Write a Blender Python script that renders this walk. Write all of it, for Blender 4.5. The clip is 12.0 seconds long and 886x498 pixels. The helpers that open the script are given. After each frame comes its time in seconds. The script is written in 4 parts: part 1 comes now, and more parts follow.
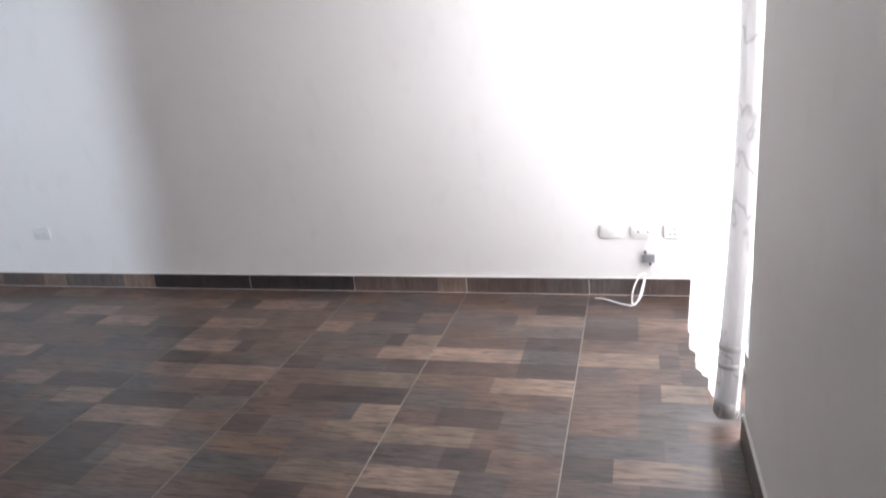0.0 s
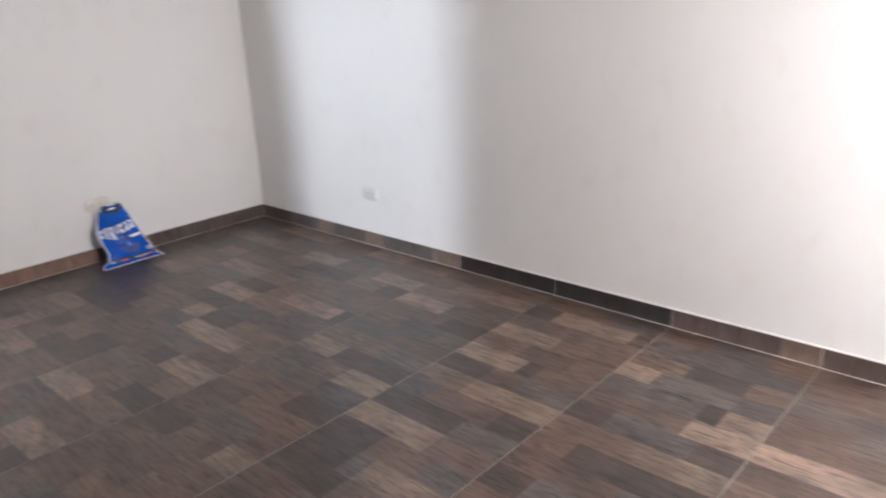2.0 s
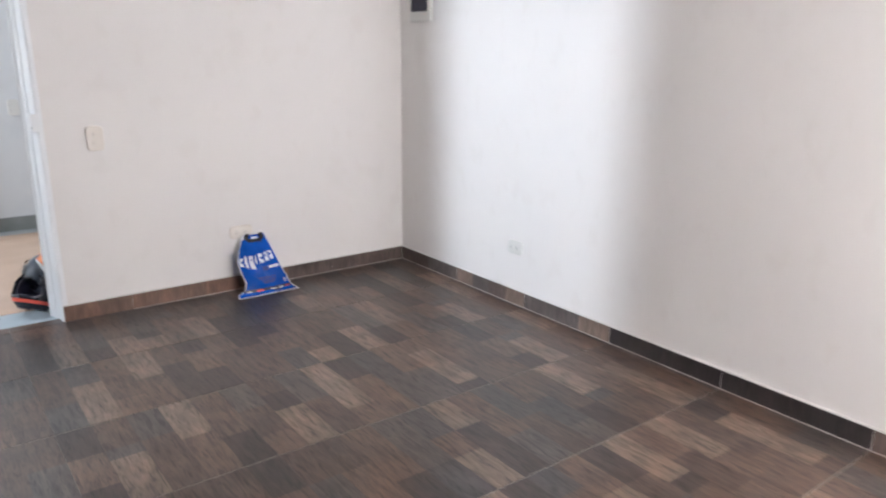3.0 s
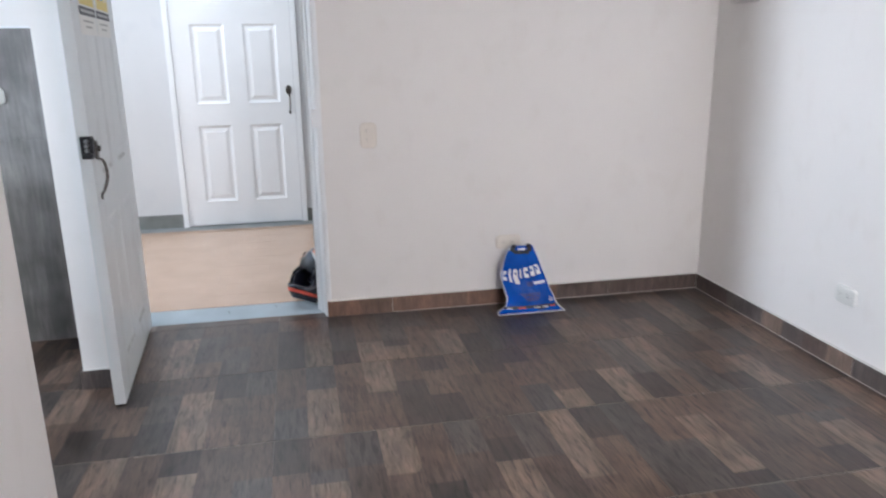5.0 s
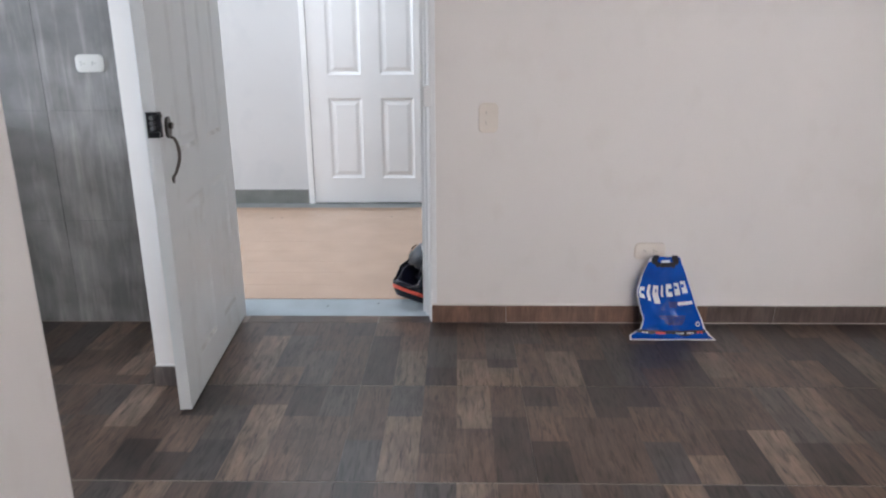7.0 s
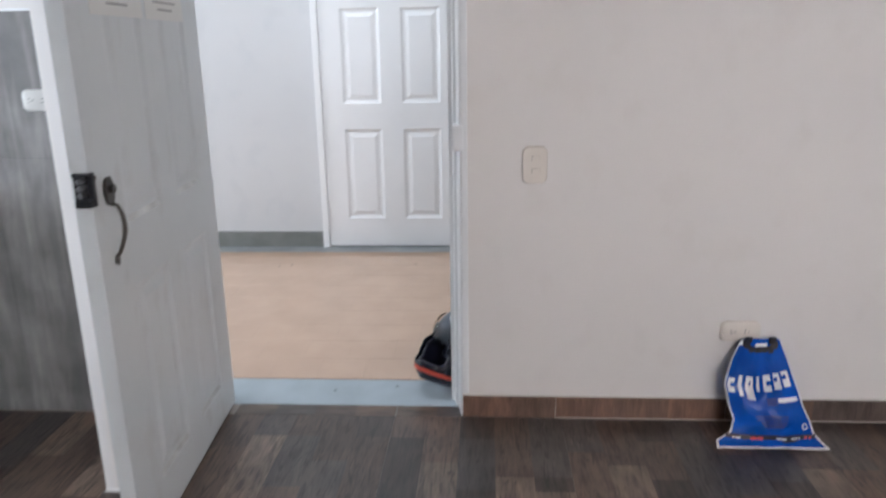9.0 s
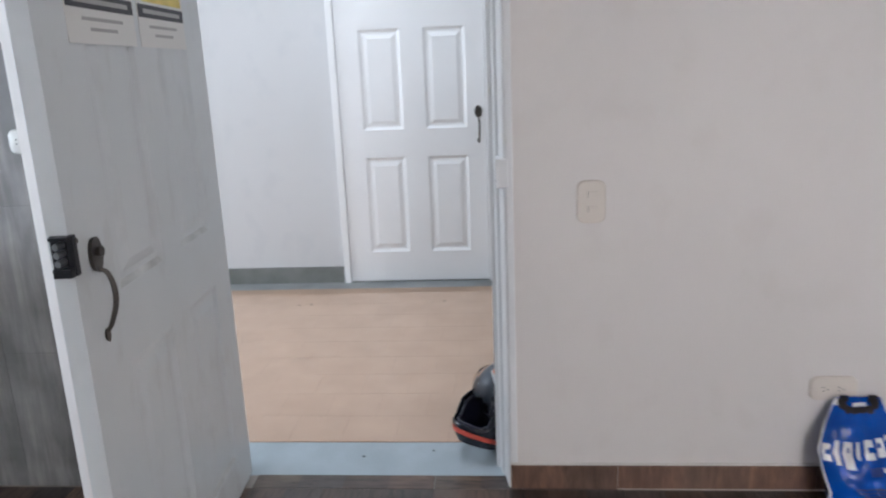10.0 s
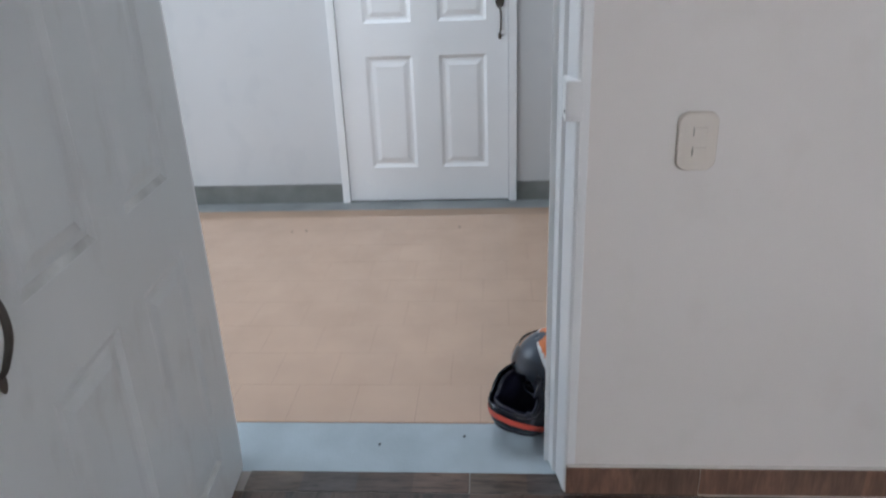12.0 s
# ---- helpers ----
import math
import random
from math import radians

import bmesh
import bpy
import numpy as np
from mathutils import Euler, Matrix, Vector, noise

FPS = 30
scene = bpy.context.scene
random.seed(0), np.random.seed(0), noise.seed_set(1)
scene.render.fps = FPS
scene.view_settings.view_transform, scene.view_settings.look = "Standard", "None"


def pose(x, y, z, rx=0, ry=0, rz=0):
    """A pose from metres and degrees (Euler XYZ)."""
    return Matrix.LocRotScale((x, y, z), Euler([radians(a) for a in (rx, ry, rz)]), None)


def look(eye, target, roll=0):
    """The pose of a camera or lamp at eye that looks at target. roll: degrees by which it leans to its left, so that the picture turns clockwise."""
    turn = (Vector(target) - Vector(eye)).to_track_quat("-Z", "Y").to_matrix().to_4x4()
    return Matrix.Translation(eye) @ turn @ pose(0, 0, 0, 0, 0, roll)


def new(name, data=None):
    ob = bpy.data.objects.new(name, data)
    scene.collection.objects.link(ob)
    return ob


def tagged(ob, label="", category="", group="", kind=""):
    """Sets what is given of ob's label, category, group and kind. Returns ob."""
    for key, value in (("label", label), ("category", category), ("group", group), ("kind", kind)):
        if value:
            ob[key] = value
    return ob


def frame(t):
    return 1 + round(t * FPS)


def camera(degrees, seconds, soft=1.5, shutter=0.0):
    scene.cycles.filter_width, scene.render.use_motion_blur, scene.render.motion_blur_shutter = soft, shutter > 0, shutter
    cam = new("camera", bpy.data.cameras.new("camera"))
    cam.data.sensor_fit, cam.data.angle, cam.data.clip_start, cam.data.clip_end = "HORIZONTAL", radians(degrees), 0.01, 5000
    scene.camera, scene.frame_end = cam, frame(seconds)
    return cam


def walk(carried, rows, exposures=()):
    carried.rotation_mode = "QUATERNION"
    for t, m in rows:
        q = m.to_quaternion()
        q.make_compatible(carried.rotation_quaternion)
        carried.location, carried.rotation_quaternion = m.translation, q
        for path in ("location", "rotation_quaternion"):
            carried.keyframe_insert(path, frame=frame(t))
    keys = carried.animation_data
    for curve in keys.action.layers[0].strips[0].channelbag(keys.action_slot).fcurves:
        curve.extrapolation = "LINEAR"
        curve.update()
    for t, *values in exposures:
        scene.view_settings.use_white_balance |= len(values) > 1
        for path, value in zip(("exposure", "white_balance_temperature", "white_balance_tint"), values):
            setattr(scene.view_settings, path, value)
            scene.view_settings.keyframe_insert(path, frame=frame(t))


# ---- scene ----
cam = camera(63.0, 12.0, soft=2.0, shutter=0.5)
PATH = [
    (0, (0.044, -0.016, 1.296), (-0.471, 1.822, 0.699), -4.8),
    (0.5, (-0.022, 0.107, 1.3), (-0.498, 1.925, 0.615), -3.8),
    (1, (-0.16, 0.255, 1.319), (-0.786, 2.067, 0.748), -1.4),
    (1.5, (-0.215, 0.35, 1.329), (-1.119, 2.006, 0.664), -0.8),
    (2, (-0.171, 0.512, 1.384), (-1.447, 1.906, 0.73), -2.3),
    (2.5, (-0.208, 0.63, 1.331), (-1.65, 1.846, 0.666), -2.4),
    (3, (-0.453, 0.678, 1.363), (-1.996, 1.833, 0.829), 0.5),
    (3.5, (-0.492, 0.804, 1.302), (-2.162, 1.753, 0.745), -0.4),
    (3.7, (-0.537, 0.871, 1.299), (-2.257, 1.708, 0.717), -1.1),
    (5.3, (-0.915, 1.111, 1.304), (-2.833, 1.423, 0.832), -1.4),
    (5.5, (-0.976, 1.11, 1.311), (-2.907, 1.385, 0.867), -2.2),
    (6, (-1.099, 1.185, 1.305), (-3.017, 1.297, 0.749), -2.6),
    (6.5, (-1.183, 1.326, 1.295), (-3.105, 1.248, 0.748), -1.5),
    (7, (-1.339, 1.323, 1.285), (-3.25, 1.282, 0.695), -0.3),
    (7.2, (-1.418, 1.304, 1.298), (-3.342, 1.29, 0.752), -0.4),
    (8.8, (-1.939, 1.318, 1.299), (-3.848, 1.143, 0.729), -1.5),
    (9, (-2.007, 1.288, 1.3), (-3.929, 1.171, 0.758), -0.9),
    (9.5, (-2.158, 1.208, 1.316), (-4.106, 1.181, 0.864), -1.3),
    (10, (-2.326, 1.193, 1.311), (-4.258, 1.031, 0.82), -2.4),
    (10.5, (-2.491, 1.222, 1.318), (-4.397, 0.92, 0.794), -3.3),
    (11, (-2.609, 1.177, 1.312), (-4.456, 0.872, 0.607), -3.1),
    (11.5, (-2.773, 1.073, 1.313), (-4.66, 0.921, 0.666), -1.4),
    (12, (-2.895, 1.03, 1.314), (-4.732, 0.89, 0.534), -2.3),
]
walk(cam, [(t, look(eye, target, roll)) for t, eye, target, roll in PATH], [(0.0, -0.46, 6300, 13), (0.5, -0.46, 6300, 13), (1.0, -0.54, 6350, 13), (1.5, -0.02, 6450, 14), (2.0, -0.05, 6550, 13), (2.5, 0.2, 6650, 13), (3.5, 0.1, 6500, 13), (5.5, -0.2, 6450, 13), (6.5, -0.34, 6600, 14), (7.0, -0.26, 6650, 14), (9.5, -0.38, 6550, 13.5), (11.0, -0.45, 6350, 11.5), (11.5, -0.42, 6350, 11), (12.0, -0.62, 6300, 11)])

# ---- light ----
world = bpy.data.worlds.new("sky")
scene.world = world
world.use_nodes = True
_wn = world.node_tree.nodes
_sky = _wn.new("ShaderNodeTexSky")
_sky.sky_type, _sky.sun_disc = "NISHITA", False
_sky.sun_elevation, _sky.sun_rotation = radians(50), radians(-60)
_bg = _wn["Background"]
_bg.inputs["Strength"].default_value = 0.12
world.node_tree.links.new(_sky.outputs["Color"], _bg.inputs["Color"])
sun = new("sun", bpy.data.lights.new("sun", "SUN"))
sun.data.energy, sun.data.angle, sun.data.color = 2.0, radians(0.6), (1.0, 0.95, 0.88)
sun.matrix_world = look((0, 0, 20), (9, 2, 0))


def area_lamp(name, eye, target, width, height, power, colour):
    lamp = new(name, bpy.data.lights.new(name, "AREA"))
    lamp.data.shape, lamp.data.size, lamp.data.size_y = "RECTANGLE", width, height
    lamp.data.energy, lamp.data.color = power, colour
    lamp.matrix_world = look(eye, target)
    return lamp


# daylight that comes in at the balcony door and the kitchen window, then added hall lamps
area_lamp("balcony_daylight", (0.62, 2.56, 1.25), (-1, 2.56, 0.30), 0.95, 1.9, 100, (0.98, 0.975, 1.0)).data.spread = radians(150)
area_lamp("kitchen_daylight", (-3.20, -2.56, 1.5), (-3.20, 0, 1.4), 0.40, 1.1, 50, (0.74, 0.87, 1.0)).data.spread = radians(85)
# The stair window is unseen; its opening and this lamp are added
area_lamp("added_stair_light", (-5.6, -3.66, 1.5), (-5.6, 0, 1.2), 1.5, 1.6, 82, (0.76, 0.885, 1.0))
# No roof light is known; this lamp is added to brighten the hall floor
area_lamp("added_roof_light", (-5.55, 0.3, 2.56), (-5.55, 0.3001, 0), 0.9, 1.4, 30, (0.78, 0.895, 1.0))

# ---- materials ----


def material(name, rough=0.5, metal=0.0, colour=(0.8, 0.8, 0.8)):
    m = bpy.data.materials.new(name)
    m.use_nodes = True
    b = m.node_tree.nodes["Principled BSDF"]
    b.inputs["Base Color"].default_value = (*colour, 1)
    b.inputs["Roughness"].default_value = rough
    b.inputs["Metallic"].default_value = metal
    return m, m.node_tree.nodes, m.node_tree.links, b


def noise_node(nodes, links, scale, detail=4, stretch=(1, 1, 1), coords="Object"):
    tc = nodes.new("ShaderNodeTexCoord")
    mp = nodes.new("ShaderNodeMapping")
    mp.inputs["Scale"].default_value = stretch
    n = nodes.new("ShaderNodeTexNoise")
    n.inputs["Scale"].default_value, n.inputs["Detail"].default_value = scale, detail
    links.new(tc.outputs[coords], mp.inputs["Vector"])
    links.new(mp.outputs["Vector"], n.inputs["Vector"])
    return n


def ramp(nodes, links, src, stops):
    r = nodes.new("ShaderNodeValToRGB")
    e = r.color_ramp.elements
    while len(e) < len(stops):
        e.new(0.5)
    for el, (p, c) in zip(e, stops):
        el.position, el.color = p, (*c, 1)
    links.new(src, r.inputs["Fac"])
    return r


def bump(nodes, links, src, b, strength, distance=0.002):
    n = nodes.new("ShaderNodeBump")
    n.inputs["Strength"].default_value, n.inputs["Distance"].default_value = strength, distance
    links.new(src, n.inputs["Height"])
    links.new(n.outputs["Normal"], b.inputs["Normal"])


def paint(name, colour, rough=0.6, mottle=0.03, grain=220, relief=0.15, spots=2.0, stretch=(1, 1, 1)):
    """Painted or plain surface: broad mottling, fine grain."""
    m, n, l, b = material(name, rough, 0, colour)
    big = noise_node(n, l, spots, 5, stretch)
    lo = tuple(c * (1 - mottle) for c in colour)
    hi = tuple(min(1, c * (1 + mottle)) for c in colour)
    r = ramp(n, l, big.outputs["Fac"], ((0.3, lo), (0.7, hi)))
    l.new(r.outputs["Color"], b.inputs["Base Color"])
    fine = noise_node(n, l, grain, 3, stretch)
    bump(n, l, fine.outputs["Fac"], b, relief)
    return m


def tinted(name, rough, streak, gain=1.0, low=0.5, gloss=0.5, flecks=0.0):
    """Printed wood-look glaze: each plank takes its tint from the mesh, grain runs along it."""
    m, n, l, b = material(name, rough)
    b.inputs["Specular IOR Level"].default_value = gloss
    at = n.new("ShaderNodeAttribute")
    at.attribute_name = "tint"
    g = noise_node(n, l, 6, 8, streak)
    g2 = noise_node(n, l, 19, 8, streak)
    g.inputs["Distortion"].default_value, g2.inputs["Distortion"].default_value = 0.7, 0.5
    g3 = noise_node(n, l, 7, 4)
    add = n.new("ShaderNodeMath")
    add.operation = "MULTIPLY_ADD"
    l.new(g2.outputs["Fac"], add.inputs[0])
    add.inputs[1].default_value = 0.6
    l.new(g.outputs["Fac"], add.inputs[2])
    r = ramp(n, l, add.outputs[0], ((0.48, (low, low, low * 1.02)), (0.76, (0.9, 0.9, 0.9)), (1.0, (1.25, 1.22, 1.2))))
    mul = n.new("ShaderNodeMix")
    mul.data_type, mul.blend_type = "RGBA", "MULTIPLY"
    mul.inputs["Factor"].default_value = 1
    l.new(at.outputs["Color"], mul.inputs["A"])
    l.new(r.outputs["Color"], mul.inputs["B"])
    r3 = ramp(n, l, g3.outputs["Fac"], ((0.3, (0.74 * gain,) * 3), (0.7, (1.2 * gain,) * 3)))
    mul2 = n.new("ShaderNodeMix")
    mul2.data_type, mul2.blend_type = "RGBA", "MULTIPLY"
    mul2.inputs["Factor"].default_value = 1
    l.new(mul.outputs["Result"], mul2.inputs["A"])
    l.new(r3.outputs["Color"], mul2.inputs["B"])
    last = mul2.outputs["Result"]
    if flecks:
        # short dark checks and pores along the grain, then pale worn patches
        for scale, stretch, lo, hi, shade in ((11, (0.9, 6, 1), 0.54, 0.66, (1 - flecks,) * 3), (5.5, (1.0, 2.6, 1), 0.60, 0.74, (1.28, 1.27, 1.26)), (3.2, (1.0, 1.7, 1), 0.57, 0.72, (0.72, 0.70, 0.70)), (2.4, (1.0, 1.5, 1), 0.44, 0.62, (1.06, 0.985, 0.93))):
            k = noise_node(n, l, scale, 6, stretch)
            k.inputs["Distortion"].default_value = 0.9
            rk = ramp(n, l, k.outputs["Fac"], ((lo, (1, 1, 1)), (hi, shade)))
            mk = n.new("ShaderNodeMix")
            mk.data_type, mk.blend_type = "RGBA", "MULTIPLY"
            mk.inputs["Factor"].default_value = 1
            l.new(last, mk.inputs["A"])
            l.new(rk.outputs["Color"], mk.inputs["B"])
            last = mk.outputs["Result"]
        # every tile shows another stretch of the grain
        info = n.new("ShaderNodeObjectInfo")
        shift = n.new("ShaderNodeVectorMath")
        shift.operation = "SCALE"
        shift.inputs[0].default_value = (61.0, 37.0, 0.0)
        l.new(info.outputs["Random"], shift.inputs["Scale"])
        for node in [q for q in n if q.bl_idname == "ShaderNodeMapping"]:
            l.new(shift.outputs["Vector"], node.inputs["Location"])
    l.new(last, b.inputs["Base Color"])
    rr = n.new("ShaderNodeMapRange")
    rr.inputs["To Min"].default_value, rr.inputs["To Max"].default_value = rough - 0.08, rough + 0.14
    l.new(g3.outputs["Fac"], rr.inputs["Value"])
    l.new(rr.outputs["Result"], b.inputs["Roughness"])
    bump(n, l, add.outputs[0], b, 0.25, 0.0008)
    return m


def solid(name, colour, rough=0.45, metal=0.0, mottle=0.06):
    m = paint(name, colour, rough, mottle, 300, 0.06, 9.0)
    m.node_tree.nodes["Principled BSDF"].inputs["Metallic"].default_value = metal
    return m


WALL = paint("wall_paint", (0.80, 0.768, 0.745), 0.55, 0.015, 160, 0.12, 1.6)
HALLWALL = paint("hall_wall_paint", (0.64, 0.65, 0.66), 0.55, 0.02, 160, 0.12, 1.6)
CEIL = paint("ceiling_paint", (0.82, 0.82, 0.81), 0.7, 0.02)
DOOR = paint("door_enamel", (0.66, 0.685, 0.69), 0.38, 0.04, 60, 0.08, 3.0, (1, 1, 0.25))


def smudge(m, shade):
    """Faint hand marks and scuffs over a paint."""
    n, l, b = m.node_tree.nodes, m.node_tree.links, m.node_tree.nodes["Principled BSDF"]
    src = b.inputs["Base Color"].links[0].from_socket
    marks = noise_node(n, l, 7.0, 5, (1.6, 1.0, 0.8))
    r = ramp(n, l, marks.outputs["Fac"], ((0.56, (1, 1, 1)), (0.68, shade)))
    mul = n.new("ShaderNodeMix")
    mul.data_type, mul.blend_type = "RGBA", "MULTIPLY"
    mul.inputs["Factor"].default_value = 1
    l.new(src, mul.inputs["A"])
    l.new(r.outputs["Color"], mul.inputs["B"])
    l.new(mul.outputs["Result"], b.inputs["Base Color"])


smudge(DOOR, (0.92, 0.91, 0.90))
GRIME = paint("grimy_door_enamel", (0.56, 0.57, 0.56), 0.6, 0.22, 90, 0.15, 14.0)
smudge(WALL, (0.975, 0.97, 0.965))
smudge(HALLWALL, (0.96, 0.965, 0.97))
FRAME = paint("frame_enamel", (0.86, 0.87, 0.88), 0.3, 0.03, 120, 0.08)
GROUT = paint("grout", (0.30, 0.265, 0.24), 0.85, 0.15, 200, 0.3)
TILE = tinted("wood_look_tile", 0.33, (1.1, 7.5, 1), 0.77, 0.34, 0.42, 0.50)
TILE.node_tree.nodes["Principled BSDF"].inputs["Coat Weight"].default_value = 0.2
TILE.node_tree.nodes["Principled BSDF"].inputs["Coat Roughness"].default_value = 0.25
CLAD = tinted("grey_wood_wall_tile", 0.45, (1, 3.0, 0.35), 1.0, 0.88, 0.3)
SKIRT = tinted("skirting_tile", 0.36, (9, 9, 1.2), 1.0, 0.6)
HALLFLOOR = paint("orange_hall_floor", (0.59, 0.415, 0.308), 0.26, 0.05, 60, 0.05, 5.0)
CEMENT = paint("grey_cement", (0.40, 0.47, 0.51), 0.6, 0.12, 90, 0.3, 5.0)
HALLJOINT = paint("hall_floor_joint", (0.40, 0.27, 0.19), 0.6, 0.1)
# darker than CEMENT: the grey skirting's reflection is put into the colour
REFLCEMENT = paint("cement_with_reflection", (0.25, 0.265, 0.265), 0.55, 0.18, 90, 0.25, 5.0)
HALLSKIRT = paint("grey_hall_skirting", (0.20, 0.21, 0.20), 0.6, 0.2, 80, 0.2, 6.0)
# the hall floor's stains run on from tile to tile
_hn = HALLFLOOR.node_tree.nodes
_pos = _hn.new("ShaderNodeNewGeometry")
for _q in [q for q in _hn if q.bl_idname == "ShaderNodeMapping"]:
    HALLFLOOR.node_tree.links.new(_pos.outputs["Position"], _q.inputs["Vector"])
PLASTIC = solid("ivory_plastic", (0.76, 0.70, 0.635), 0.35, 0, 0.02)
PLASTIC_W = solid("white_plastic", (0.70, 0.69, 0.66), 0.35, 0, 0.02)
ROCKER_SHADE = solid("painted_rocker_shade", (0.30, 0.275, 0.24), 0.6)
DARK = solid("dark_slot", (0.02, 0.02, 0.022), 0.5)
BLACKMETAL = solid("black_lock_metal", (0.025, 0.026, 0.03), 0.4, 0.5)
BRONZE = solid("aged_pewter", (0.11, 0.10, 0.09), 0.38, 0.85, 0.25)

# ---- builders ----


def box(bm, x0, x1, y0, y1, z0, z1, bevel=0.0, segments=2):
    r = bmesh.ops.create_cube(bm, size=1, matrix=Matrix.LocRotScale(((x0 + x1) / 2, (y0 + y1) / 2, (z0 + z1) / 2), None, (x1 - x0, y1 - y0, z1 - z0)))
    if bevel:
        es = list({e for v in r["verts"] for e in v.link_edges})
        bmesh.ops.bevel(bm, geom=es, offset=bevel, segments=segments, affect="EDGES", profile=0.6)
    return r


def cyl(bm, radius, depth, m, segments=24, radius2=None):
    return bmesh.ops.create_cone(bm, cap_ends=True, segments=segments, radius1=radius, radius2=radius if radius2 is None else radius2, depth=depth, matrix=m)


def tube(bm, points, radius, sides=8, flat=1.0, vertical=False):
    """A round rod along a line of points."""
    rings = []
    for i, p in enumerate(points):
        p = Vector(p)
        a, c = Vector(points[max(0, i - 1)]), Vector(points[min(len(points) - 1, i + 1)])
        d = (c - a).normalized()
        side = d.cross(Vector((1, 0, 0)) if vertical else (Vector((0, 0, 1)) if abs(d.z) < 0.9 else Vector((0, 1, 0)))).normalized()
        up = side.cross(d)
        r = radius[i] if isinstance(radius, (list, tuple)) else radius
        rings.append([bm.verts.new(p + r * (math.cos(k * math.tau / sides) * side + flat * math.sin(k * math.tau / sides) * up)) for k in range(sides)])
    for a, c in zip(rings, rings[1:]):
        for k in range(sides):
            bm.faces.new((a[k], a[(k + 1) % sides], c[(k + 1) % sides], c[k]))
    bm.faces.new(rings[0][::-1])
    bm.faces.new(rings[-1])


def curve_points(ctrl, n=24):
    """A smooth line through control points (Catmull-Rom)."""
    P = [Vector(c) for c in ctrl]
    P = [2 * P[0] - P[1]] + P + [2 * P[-1] - P[-2]]
    out = []
    for i in range(1, len(P) - 2):
        for k in range(n):
            t = k / n
            a, b, c, d = P[i - 1], P[i], P[i + 1], P[i + 2]
            out.append(0.5 * (2 * b + (c - a) * t + (2 * a - 5 * b + 4 * c - d) * t * t + (3 * b - a - 3 * c + d) * t ** 3))
    return out + [P[-2]]


def mesh(name, bm, mat, smooth=0):
    bmesh.ops.recalc_face_normals(bm, faces=bm.faces)
    me = bpy.data.meshes.new(name)
    bm.to_mesh(me)
    bm.free()
    me.materials.append(mat)
    if smooth:
        for p in me.polygons:
            p.use_smooth = True
        me.set_sharp_from_angle(angle=radians(smooth))
    return me


def part(name, bm, mat, parent=None, label="", smooth=0):
    ob = new(name, mesh(name, bm, mat, smooth))
    ob.parent = parent
    return tagged(ob, label)


def thing(name, label, category, m=None, group="", kind=""):
    ob = new(name)
    ob.empty_display_size = 0.05
    if m is not None:
        ob.matrix_world = m
    return tagged(ob, label, category, group, kind)


def boxes(*rows, bevel=0.0):
    bm = bmesh.new()
    for r in rows:
        box(bm, *r, bevel=bevel)
    return bm


# ---- rooms ----
NORTH, WEST, EAST, SOUTH, TOP = 3.279, -4.386, 0.366, -2.45, 2.38
D0, D1, DTOP = 0.298, 1.207, 2.06          # entry door opening along the west wall
HALL_X = -6.685


def structure(name, bm, mat, label, category):
    return tagged(part(name, bm, mat), label, category, kind="structure")


OUT = WEST - 0.13
structure("wall_north", boxes((OUT, EAST + 0.16, NORTH, NORTH + 0.14, 0, TOP)), WALL, "plain white painted living room wall", "wall")
structure("wall_west", boxes((OUT, WEST, D1, NORTH, 0, TOP), (OUT, WEST, D0, D1, DTOP, TOP), (OUT, WEST, SOUTH, D0, 0, TOP)), WALL, "white painted wall with the entry door opening", "wall")
structure("wall_east", boxes((EAST, EAST + 0.16, SOUTH, 2.078, 0, TOP), (EAST, EAST + 0.16, 2.078, NORTH, 2.15, TOP)), WALL, "white painted wall beside the balcony door", "wall")
structure("wall_south", boxes((OUT, -3.40, SOUTH - 0.14, SOUTH, 0, TOP), (-3.00, EAST + 0.16, SOUTH - 0.14, SOUTH, 0, TOP), (-3.40, -3.00, SOUTH - 0.14, SOUTH, 0, 0.95), (-3.40, -3.00, SOUTH - 0.14, SOUTH, 2.05, TOP)), WALL, "white painted rear wall with the kitchen window", "wall")
# The return towards SOUTH is unseen, added to stop kitchen daylight leaking
structure("wall_partition", boxes((-2.89, -0.95, 0.227, 0.347, 0, TOP), (-1.07, -0.95, SOUTH, 0.227, 0, TOP)), WALL, "white painted partition wall beside the kitchen, with an added unseen return", "wall")
structure("wall_stub", boxes((WEST, -3.765, 0.20, 0.305, 0, TOP)), WALL, "short white painted wall behind the open door", "wall")
structure("ceiling", boxes((OUT, EAST + 0.16, SOUTH - 0.14, NORTH + 0.14, TOP, TOP + 0.12)), CEIL, "plain white painted ceiling", "ceiling")
floor = structure("floor", boxes((WEST - 0.06, EAST + 0.16, SOUTH - 0.14, NORTH + 0.14, -0.12, -0.0011)), GROUT, "floor of square wood-look tiles with pale grout", "floor")

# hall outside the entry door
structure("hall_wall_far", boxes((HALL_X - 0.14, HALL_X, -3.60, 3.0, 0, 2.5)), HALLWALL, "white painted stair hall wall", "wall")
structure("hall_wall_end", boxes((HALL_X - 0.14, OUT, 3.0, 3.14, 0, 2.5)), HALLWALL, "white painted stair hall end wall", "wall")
structure("hall_wall_stair", boxes((HALL_X, OUT, -3.74, -3.60, 0, 0.7), (HALL_X, -6.4, -3.74, -3.60, 0.7, 2.5), (-4.8, OUT, -3.74, -3.60, 0.7, 2.5), (-6.4, -4.8, -3.74, -3.60, 2.3, 2.5)), HALLWALL, "white painted stair hall wall with an added, unseen window opening", "wall")
